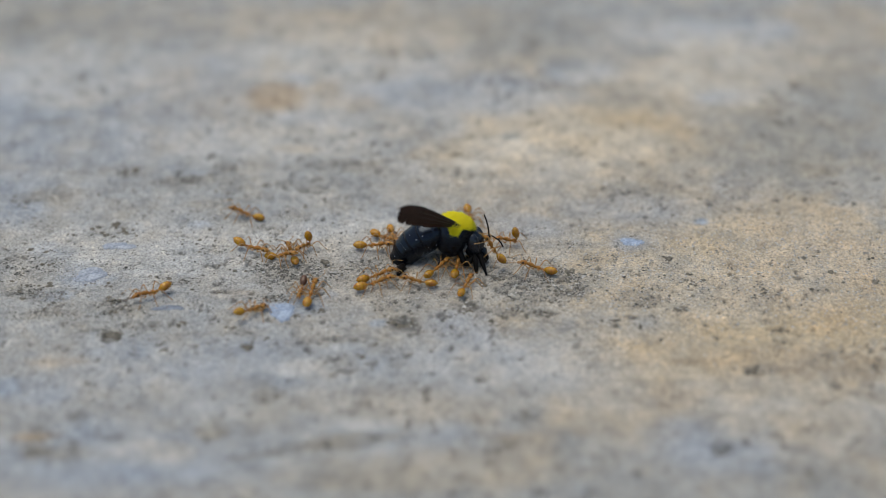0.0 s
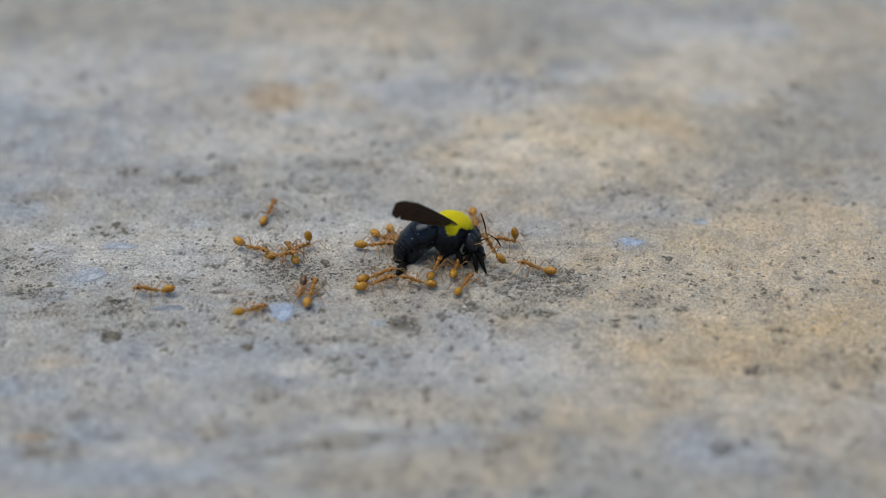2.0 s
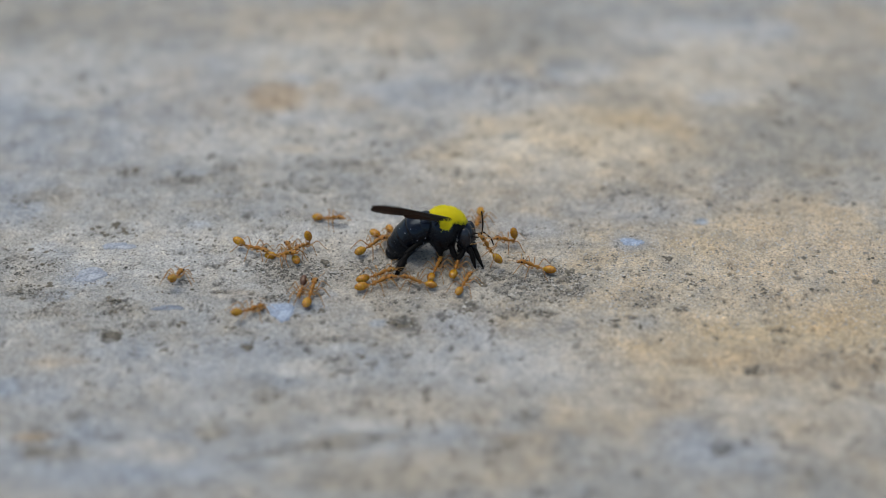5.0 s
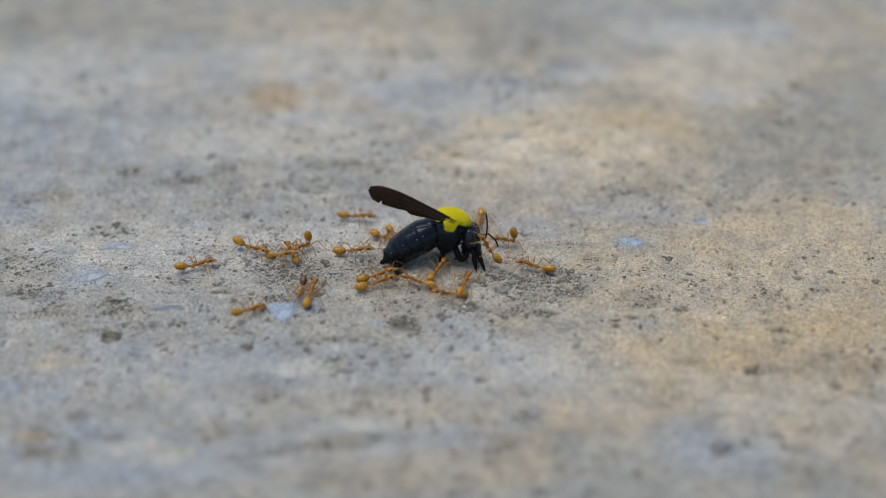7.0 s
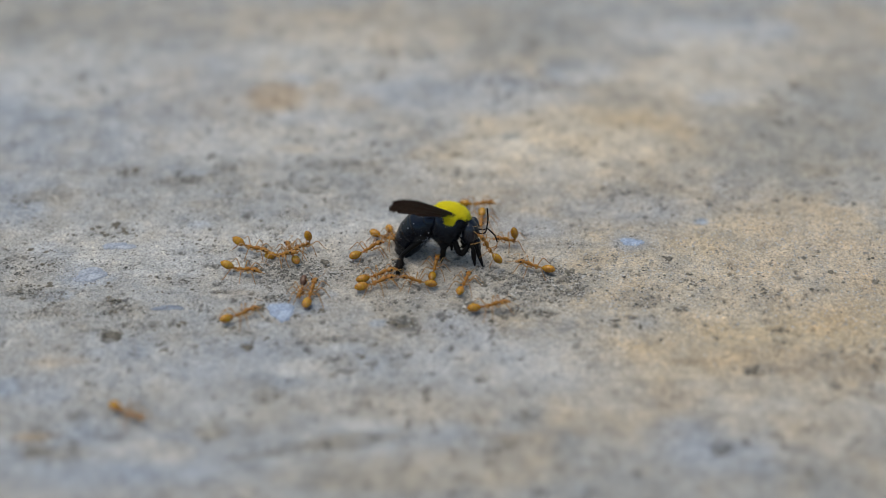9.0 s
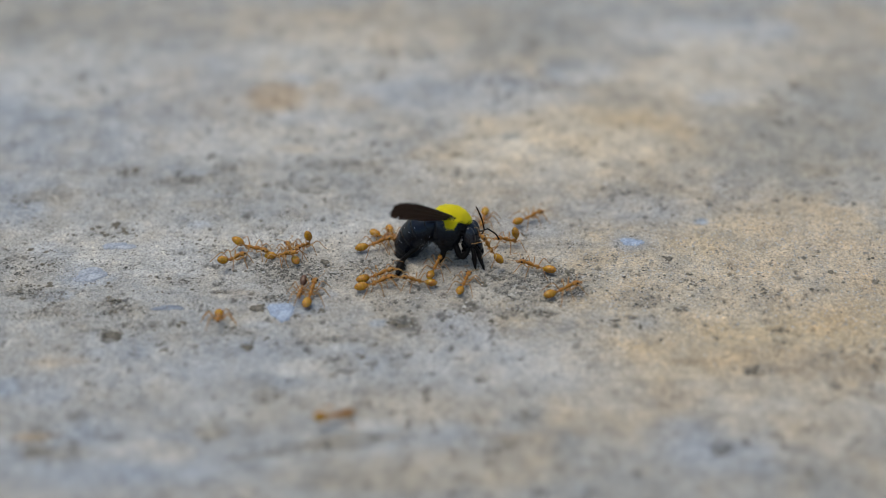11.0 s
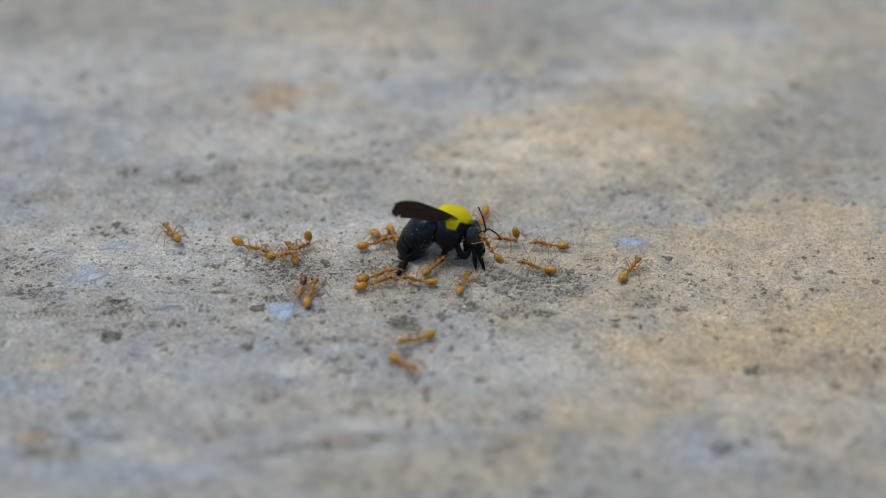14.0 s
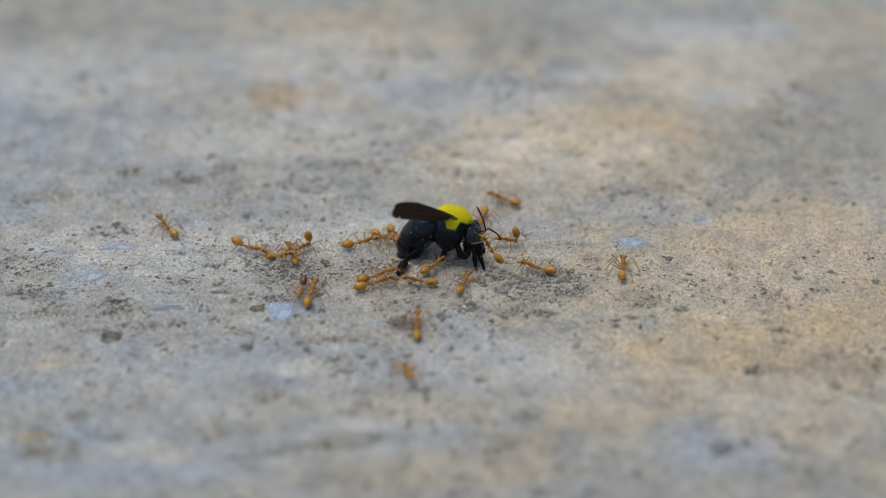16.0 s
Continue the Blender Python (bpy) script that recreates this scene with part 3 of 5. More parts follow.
def build_ground():
    rows, cols = GX.shape
    me = bpy.data.meshes.new("ground")
    me.vertices.add(rows * cols)
    me.vertices.foreach_set("co", (np.stack([GX, GY, GZ], -1) * MM).astype(np.float32).ravel())
    k = np.arange(rows * cols).reshape(rows, cols)
    quads = np.stack([k[:-1, :-1], k[:-1, 1:], k[1:, 1:], k[1:, :-1]], -1).reshape(-1, 4)
    me.loops.add(quads.size)
    me.loops.foreach_set("vertex_index", quads.ravel().astype(np.int32))
    me.polygons.add(len(quads))
    me.polygons.foreach_set("loop_start", (np.arange(len(quads)) * 4).astype(np.int32))
    me.update(calc_edges=True)
    me.polygons.foreach_set("use_smooth", np.ones(len(quads), dtype=bool))
    for name, values in LAYERS.items():
        a = me.attributes.new(name, "FLOAT", "POINT")
        a.data.foreach_set("value", values.astype(np.float32).ravel())
    me.materials.append(CONCRETE)
    return tagged(new("ground", me), "weathered grey concrete with ochre stains, painted sun dapples and shade, fine pitting", "concrete ground", kind="structure")


ground = build_ground()


STONE_KINDS = {"blue": (BLUE_STONE, "flat pale blue stone chip set in concrete"), "grey": (GREY_STONE, "flat blue-grey stone chip set in concrete"), "slate": (SLATE, "thin dark slate chip set in concrete")}


def stone(kind, x, y, rx, ry, lean):
    """A worn stone set in the surface, its top a little proud."""
    rnd = random.Random(int(x * 31 + y * 17))
    bm = bmesh.new()
    flat = kind in STONE_KINDS
    n = 18 if flat else 10
    a, b, c = (rnd.random() * 6.28 for _ in range(3))
    wob = [1 + 0.20 * math.sin(2 * k * math.tau / n + a) + 0.13 * math.sin(3 * k * math.tau / n + b) + 0.08 * math.sin(5 * k * math.tau / n + c) + rnd.uniform(-0.10, 0.10) * (1 if flat else 2) for k in range(n)]
    high = (0.09 if flat else 0.40) * min(rx, ry, 2.0)
    levels = [(1.08, -0.9), (1.0, 0.0), (0.92, 0.6), (0.7, 0.95), (0.35, 1.0)]
    rings = []
    for f, h in levels:
        rings.append([bm.verts.new((rx * f * wob[k] * math.cos(k * math.tau / n), ry * f * wob[k] * math.sin(k * math.tau / n),
                                    (high * h if h >= 0 else -1.0) + rnd.uniform(-0.25, 0.25) * high * (0 if flat else 1))) for k in range(n)])
    for a, b in zip(rings, rings[1:]):
        for k in range(n):
            bm.faces.new((a[k], a[(k + 1) % n], b[(k + 1) % n], b[k]))
    bm.faces.new(rings[-1])
    mat, label = STONE_KINDS.get(kind, (DARK_STONE, "dark crumb of grit"))
    top = max(ground_height(x + f * rx * math.cos(a), y + f * ry * math.sin(a)) for f in (0, 0.35, 0.7) for a in (0, 1.05, 2.09, 3.14, 4.19, 5.24)) if flat else ground_height(x, y) + 0.05
    ob = part("stone", bm, mat, ground, label, (x, y, top), smooth=flat)
    ob.rotation_euler[2] = radians(lean)


stone("blue", -33.9, -24.1, 3.30, 2.75, -8)
stone("grey", -71.9, 0.9, 3.38, 1.61, 0)
stone("grey", -76.3, -10.3, 3.67, 2.41, 0)
stone("blue", 41.9, 2.6, 2.1, 1.9, 0)
stone("slate", -57.8, -22.9, 3.09, 1.04, 0)
stone("dark", -68.0, -32.3, 1.68, 1.11, 0)
stone("dark", -39.2, -22.9, 1.62, 1.15, 0)
stone("dark", -40.5, -36.8, 0.88, 0.72, 0)
stone("dark", -56.8, -37.6, 0.78, 0.48, 0)
stone("dark", -25.4, -23.9, 0.60, 0.64, 0)
stone("dark", -25.8, -5.5, 0.95, 0.69, 0)
stone("dark", 49.3, -4.3, 0.63, 0.56, 0)
stone("dark", 84.0, -9.2, 0.63, 0.41, 0)
stone("dark", 94.6, 18.8, 0.44, 0.62, 0)
stone("dark", -59.0, -11.9, 0.62, 0.40, 0)
stone("dark", -73.0, 34.2, 0.69, 0.98, 0)
stone("dark", 81.4, -3.4, 0.42, 0.42, 0)

def dirt_at(x, y):
    i = min(max(int(np.searchsorted(GX[0], x)), 0), GX.shape[1] - 1)
    j = min(max(int(np.searchsorted(GY[:, 0], y)), 0), GY.shape[0] - 1)
    return float(LAYERS["dark"][j, i])


def grit(name, label, category, mat, tries, seed, dirty):
    """Loose grains, too many to count; the dark ones gather where the concrete is dirty."""
    rnd = random.Random(seed)
    verts, faces = [], []
    base = [(1, 0, 0), (-1, 0, 0), (0, 1, 0), (0, -1, 0), (0, 0, 1), (0, 0, -0.6)]
    tri = [(0, 2, 4), (2, 1, 4), (1, 3, 4), (3, 0, 4), (2, 0, 5), (1, 2, 5), (3, 1, 5), (0, 3, 5)]
    for _ in range(tries):
        x, y = rnd.uniform(-115, 115), rnd.gauss(-6, 18)
        if not -47 < y < 66:
            continue
        if dirty and rnd.random() > 0.02 + 2.0 * max(0.0, dirt_at(x, y) - 0.12) * (0.3 + 1.4 * noise.noise(Vector((x * 0.33, y * 0.33, 4.0)))):
            continue
        r = 0.10 + 0.20 * rnd.random() ** 2.2 + (0.04 if dirty else 0.0) + (0.25 * rnd.random() if rnd.random() < 0.02 else 0)
        a, k = rnd.random() * 6.28, len(verts)
        z = ground_height(x, y)
        for p in base:
            q = [c * r * rnd.uniform(0.6, 1.4) for c in p]
            verts.append(((x + q[0] * math.cos(a) - q[1] * math.sin(a)) * MM, (y + q[0] * math.sin(a) + q[1] * math.cos(a)) * MM, (z + 0.6 * q[2] + 0.15 * r) * MM))
        faces += [(k + a, k + b, k + c) for a, b, c in tri]
    me = bpy.data.meshes.new(name)
    me.from_pydata(verts, [], faces)
    me.materials.append(mat)
    tagged(new(name, me), label, category, kind="stuff")


grit("sand_grains", "loose pale sandy grit scattered on the concrete", "sand grit", PALE_GRIT, 26000, 5, False)
grit("dark_grains", "loose dark grit gathered in the dirty hollows of the concrete", "dark grit", DARK_GRIT, 105000, 6, True)


CLODS = []


def clod(x, y, wide, count):
    """A small heap of soil crumbs."""
    CLODS.append((x, y, wide, count))


clod(-77.8, 6.5, 3.7, 8)
clod(-73.9, 9.6, 2.5, 5)
clod(-71.7, 6.0, 2.0, 4)
clod(-91.1, -0.2, 1.0, 2)
clod(-87.5, -1.4, 1.2, 3)
clod(-61.2, -1.4, 1.0, 2)
clod(-70.5, -20.0, 1.7, 5)
clod(-69.1, -19.6, 1.0, 2)
clod(-62.1, -11.4, 1.2, 2)
clod(-59.2, -12.1, 1.1, 2)
clod(-63.4, -23.3, 1.0, 2)
clod(-68.6, -24.4, 3.7, 6)
clod(-79.1, -28.5, 1.2, 3)
clod(-60.1, -28.9, 2.2, 5)
clod(-53.9, -28.5, 1.7, 4)
clod(-69.3, -31.5, 2.2, 9)
clod(-67.3, -33.1, 2.0, 6)
clod(-92.3, -12.5, 1.2, 2)
clod(-89.2, -19.2, 1.5, 3)
clod(-89.0, -14.2, 1.5, 3)
clod(-83.9, -14.2, 1.7, 4)
clod(-25.8, -5.2, 1.5, 5)
clod(-14.1, -6.1, 2.0, 4)
clod(-25.9, -24.0, 0.9, 3)
clod(-36.2, -33.9, 1.0, 2)
clod(-39.9, -37.2, 1.7, 4)
clod(-14.1, -35.8, 1.0, 3)
clod(-16.5, -39.7, 1.5, 3)
clod(-8.7, -28.9, 3.2, 12)
clod(-10.8, -27.2, 1.7, 4)
clod(-6.6, -28.3, 1.5, 5)
clod(-38.5, -22.7, 2.5, 7)
clod(-30.0, -25.8, 1.2, 3)
clod(11.7, -11.6, 2.5, 6)
clod(24.2, -17.5, 3.0, 6)
clod(22.8, -20.6, 1.5, 3)
clod(4.9, -23.7, 1.5, 4)
clod(13.1, -25.0, 3.2, 7)
clod(17.3, -25.0, 1.5, 4)
clod(22.0, -25.4, 2.7, 7)
clod(10.1, -28.1, 1.5, 3)
clod(27.7, -9.2, 3.7, 7)
clod(38.3, 0.9, 0.9, 2)
clod(49.1, -3.4, 2.0, 5)
clod(50.6, -22.9, 2.2, 6)
clod(52.6, -12.5, 1.7, 4)
clod(55.7, -12.7, 1.2, 2)
clod(83.0, -1.1, 1.2, 3)
clod(78.9, -3.6, 0.9, 2)
clod(84.1, -9.2, 0.9, 2)
clod(94.8, 19.4, 0.9, 2)
clod(93.0, -13.4, 1.7, 4)
clod(35.1, -27.4, 3.0, 6)
clod(40.5, -29.3, 2.2, 4)
clod(79.4, -16.4, 1.7, 3)
clod(68.4, -15.7, 2.5, 5)
clod(-41.5, 27.5, 1.5, 4)
clod(-72.4, 34.8, 1.5, 3)
clod(-50.2, 21.9, 3.0, 5)
clod(-32.6, -52.8, 1.7, 3)
clod(16.0, -59.0, 1.7, 3)
clod(7.4, -48.2, 1.2, 3)
clod(52.4, -70.1, 1.7, 5)
clod(62.4, -43.9, 3.0, 6)
clod(77.0, -53.7, 1.5, 3)


def crumbs():
    """Dark crumbs of soil and worn aggregate, in loose clumps."""
    rnd = random.Random(8)
    verts, faces = [], []
    ring = [(math.cos(k * 1.2566), math.sin(k * 1.2566)) for k in range(5)]
    spots = []
    while len(spots) < 1050:
        x, y = rnd.uniform(-110, 110), rnd.gauss(-8, 23)
        if not -58 < y < 36 or rnd.random() > (0.15 if x < -25 else 0.06 if x < 45 else 0.02) + (0.6 if x < 45 else 0.3) * dirt_at(x, y):
            continue
        for _ in range(rnd.choice((1, 1, 2, 4))):
            spots.append((x + rnd.gauss(0, 0.9), y + rnd.gauss(0, 0.9), 0.10 + 0.32 * rnd.random() ** 2.8))
    for x, y, wide, count in CLODS:
        for _ in range(round(count * 1.4)):
            spots.append((x + rnd.gauss(0, 0.34 * wide), y + rnd.gauss(0, 0.30 * wide), 0.16 + 0.42 * rnd.random() ** 1.6))
    for cx, cy, r in spots:
        z, k = ground_height(cx, cy), len(verts)
        for f, h in ((1.2, -0.3), (1.0, 0.2), (0.55, 0.5)):
            for c, s in ring:
                q = r * f * rnd.uniform(0.65, 1.3)
                verts.append(((cx + c * q * 1.2) * MM, (cy + s * q) * MM, (z + r * h * rnd.uniform(0.6, 1.3)) * MM))
        for a in (0, 5):
            faces += [(k + a + j, k + a + (j + 1) % 5, k + a + 5 + (j + 1) % 5, k + a + 5 + j) for j in range(5)]
        faces.append(tuple(k + 10 + j for j in range(5)))
    me = bpy.data.meshes.new("soil_crumbs")
    me.from_pydata(verts, [], faces)
    me.materials.append(DARK_STONE)
    tagged(new("soil_crumbs", me), "dark crumbs of soil clumped on the concrete", "soil crumbs", kind="stuff")


crumbs()


# ---- the ant, built once ----
def ant_leg(bm, side, x_foot, x_knee, reach):
    path = smooth_path([(0, 0, 0), (x_knee * 0.25, side * 0.55, -0.15), (x_knee, side * reach * 0.52, 1.15), (x_foot * 0.8, side * reach * 0.88, -0.75), (x_foot, side * reach, -1.62)], 4)
    return tube(bm, path, taper([0.17, 0.185, 0.14, 0.12, 0.12, 0.095, 0.08, 0.065], len(path)), 6)


def build_ant():
    ant = new("weaver_ant")
    bm = bmesh.new()
    tube(bm, smooth_path([(2.35, 0, 2.15), (1.6, 0, 2.2), (0.9, 0, 1.98), (0.2, 0, 1.68), (-0.5, 0, 1.7), (-1.05, 0, 1.48), (-1.35, 0, 1.32)], 3),
         [(r * 0.92, r) for r in taper([0.2, 0.42, 0.58, 0.54, 0.35, 0.33, 0.46, 0.49, 0.39, 0.2], 19)], 12)
    part("thorax", bm, AMBER, ant)
    bm = bmesh.new()
    tube(bm, [(0.05, 0, 0), (-0.2, 0, 0.1), (-0.45, 0, 0.19), (-0.65, 0, 0.07), (-0.9, 0, 0.05)], [0.2, 0.22, 0.27, 0.2, 0.16], 8)
    part("waist", bm, AMBER, ant, "", (-1.3, 0, 1.35))
    bm = bmesh.new()
    sizes = [0.15, 0.55, 0.83, 0.99, 1.06, 1.06, 0.99, 0.86, 0.62, 0.1]
    path = [(-x, 0, 0.03 * x) for x in np.linspace(0, 3.55, 31)]
    radii = [(r * (1 - 0.045 * (i % 7 == 0)), r * (1 - 0.045 * (i % 7 == 0)) * 0.95) for i, r in enumerate(taper(sizes, 31))]
    tube(bm, path, radii, 18)
    part("gaster", bm, GASTER, ant, "honey-coloured banded gaster", (-2.1, 0, 1.42))
    bm = bmesh.new()
    blob(bm, (0.95, 0, 0), (1.08, 0.8, 0.66), 16, 0.8)
    head = part("head", bm, AMBER, ant, "", (2.2, 0, 2.3))
    for s in (1, -1):
        bm = bmesh.new()
        blob(bm, (0.95, s * 0.70, 0.28), (0.3, 0.2, 0.24), 8)
        part("eye", bm, ANT_EYE, head, "small black eye")
        bm = bmesh.new()
        tube(bm, [(1.75, s * 0.34, -0.15), (2.2, s * 0.36, -0.22), (2.5, s * 0.2, -0.26), (2.62, s * 0.02, -0.27)], [0.17, 0.15, 0.1, 0.03], 6)
        part("mandible", bm, AMBER, head)
    for s in (1, -1):
        bm = bmesh.new()
        p = smooth_path([(0, 0, 0), (0.5, s * 0.75, 0.5), (0.95, s * 1.45, 0.75), (1.7, s * 1.6, 0.35), (2.5, s * 1.45, -0.1), (3.1, s * 1.2, -0.5)], 3)
        tube(bm, p, taper([0.055, 0.065, 0.055, 0.045, 0.055, 0.05, 0.035], len(p)), 6)
        part("antenna", bm, LIMB, ant, "", (3.5, s * 0.3, 2.5))
    for s in (1, -1):
        for x, xf, xk, reach in ((1.25, 3.0, 1.3, 3.2), (0.35, 0.5, 0.1, 3.9), (-0.55, -3.4, -1.5, 3.4)):
            bm = ant_leg(bmesh.new(), s, xf, xk, reach)
            part("leg", bm, LIMB, ant, "", (x, s * 0.35, 1.62))
    return tagged(ant, "amber weaver ant", "ant", "weaver ants on the concrete")


ANTS = {}
FIRST_ANT = build_ant()


def ant_at(key, label, size, x, y, heading):
    """An ant of that size, head towards heading."""
    m = pose(x * MM, y * MM, 0, 0, 0, heading)
    ant = FIRST_ANT if not ANTS else copy_thing(FIRST_ANT, m)
    ant.scale = (size, size, size)
    ANTS[key] = tagged(ant, label)


def pieces(ant, kind):
    return [o for o in ant.children if o.name.split(".")[0] == kind]


ant_at("left_walker", "amber weaver ant wandering over the bare concrete", 0.90, -61.9, -19.3, -158)
ant_at("back_walker", "amber weaver ant walking round behind the bee", 0.85, -45.1, 12.7, 170)
ant_at("right_walker", "amber weaver ant leaving the bee over the concrete", 0.90, 3.1, -8.6, 81)
ant_at("front_walker", "amber weaver ant crossing the bare concrete beside a blue-grey stone chip", 0.90, -40.2, -26.4, 54)
ant_at("low_walker", "amber weaver ant roaming the bare concrete", 0.90, -109.2, -44.2, 6)
ant_at("abdomen_puller", "amber weaver ant tugging at the bee's abdomen", 0.90, -14.8, -0.6, -4)
ant_at("far_ant", "amber weaver ant behind the bee's head", 0.90, 6.0, 11.5, -83)
ant_at("knot_a", "amber weaver ant locked in a struggling knot of ants", 0.90, -41.9, -1.8, -18)
ant_at("knot_b", "amber weaver ant locked in a struggling knot of ants", 0.90, -34.6, -5.3, -23)
ant_at("knot_c", "amber weaver ant at the middle of the ant knot", 0.85, -33.3, -3.3, 108)
ant_at("knot_d", "amber weaver ant pulling with its gaster raised high", 0.85, -30.1, -0.5, -128)
ant_at("pair_a", "amber weaver ant gripping another ant beside a stone", 0.95, -27.8, -18.8, 76)
ant_at("pair_b", "brown-tinged weaver ant being held by another", 0.77, -30.1, -18.0, -97)
ant_at("front_puller", "amber weaver ant stretching the bee's foreleg, gaster raised", 0.85, 15.1, 1.4, 180)
ant_at("side_puller", "amber weaver ant braced on the concrete before the bee", 0.87, 20.0, -9.4, 163)
ant_at("face_biter", "amber weaver ant biting the bee's face", 0.85, 9.6, -7.7, 174)
ant_at("rear_biter", "amber weaver ant at the far side of the bee's abdomen", 0.85, -12.5, 2.4, -38)
ant_at("rear_second", "amber weaver ant crowding beneath the bee's abdomen", 0.81, -11.0, 3.6, -76)
ant_at("hind_puller", "amber weaver ant dragging the bee's hind leg", 0.90, -14.0, -13.7, 21)
ant_at("hind_second", "amber weaver ant biting the bee's hind leg", 0.93, -13.0, -15.4, 19)
ant_at("under_biter", "amber weaver ant stretched towards the bee's hind foot", 0.81, -5.7, -15.1, 168)
ant_at("near_ant", "amber weaver ant standing close in front of the bee", 0.81, 5.0, -15.8, 63)
ant_at("belly_biter", "amber weaver ant under the bee's belly", 0.81, -0.8, -9.3, 45)

def cock(key, lift, turn=0):
    """Sets an ant's gaster at an angle to its waist."""
    for w, g in zip(pieces(ANTS[key], "waist"), pieces(ANTS[key], "gaster")):
        w.rotation_euler = (0, radians(lift * 0.75), 0)
        g.location = w.location + w.rotation_euler.to_matrix() @ Vector((-0.85, 0, 0.06)) * MM
        g.rotation_euler = (0, radians(lift), radians(turn))


cock("knot_d", 105)
cock("front_puller", 100)
cock("knot_a", 10)
cock("pair_b", 25)
cock("left_walker", 12)
for o in pieces(ANTS["pair_b"], "gaster"):
    o.material_slots[0].link = "OBJECT"
    o.material_slots[0].material = BROWN


# ---- the carpenter bee ----
def furred(bm, hits, length, thick, rnd, lean=(0, 0, 0), spread=0.35):
    for p, nrm in hits:
        w = nrm + Vector(lean) + Vector((rnd.uniform(-1, 1), rnd.uniform(-1, 1), rnd.uniform(-1, 1))) * spread
        hair(bm, p - nrm * 0.08, w, length * rnd.uniform(0.6, 1.3), thick)


def on_ellipsoid(rnd, half, keep, count):
    out = []
    while len(out) < count:
        d = Vector((rnd.gauss(0, 1), rnd.gauss(0, 1), rnd.gauss(0, 1))).normalized()
        if keep(d):
            p = Vector((d.x * half[0], d.y * half[1], d.z * half[2]))
            out.append((p, Vector((d.x / half[0], d.y / half[1], d.z / half[2])).normalized()))
    return out


THORAX = (4.05, 4.1, 4.25)
THORAX_AT = Vector((-0.7, 0, 0))
THORAX_TILT = Euler((0, radians(13), 0)).to_matrix()


def thorax_point(d, grow=0.0):
    """The thorax, a rounded box leaning forward: the point out along d, its normal and its place in the box."""
    half = [h + grow for h in THORAX]
    r = sum(abs(c / h) ** 2.4 for c, h in zip(d, half)) ** (-1 / 2.4)
    q = Vector(d) * r
    if q.x > 0:
        q.x *= 1 - 0.26 * min(1.0, max(0.0, (1.9 - q.z) / 3.0))
    n = Vector([math.copysign(abs(c / h) ** 1.4 / h, c) for c, h in zip(q, half)]).normalized()
    return THORAX_TILT @ q + THORAX_AT, THORAX_TILT @ n, Vector([c / h for c, h in zip(q, half)])


def is_yellow(n):
    edge = 0.735 - 0.37 * math.exp(-((n.x + 0.10) / 0.30) ** 4) - 0.55 * max(0, n.x - 0.55) - 0.45 * max(0, -n.x - 0.5) + 0.025 * math.sin(15 * n.x + 3) + 0.03 * math.sin(13 * n.y)
    return n.z > edge


def on_thorax(rnd, keep, count, grow=0.0):
    out = []
    while len(out) < count:
        p, nrm, n = thorax_point(Vector((rnd.gauss(0, 1), rnd.gauss(0, 1), rnd.gauss(0, 1))).normalized(), grow)
        if keep(n):
            out.append((p, nrm))
    return out


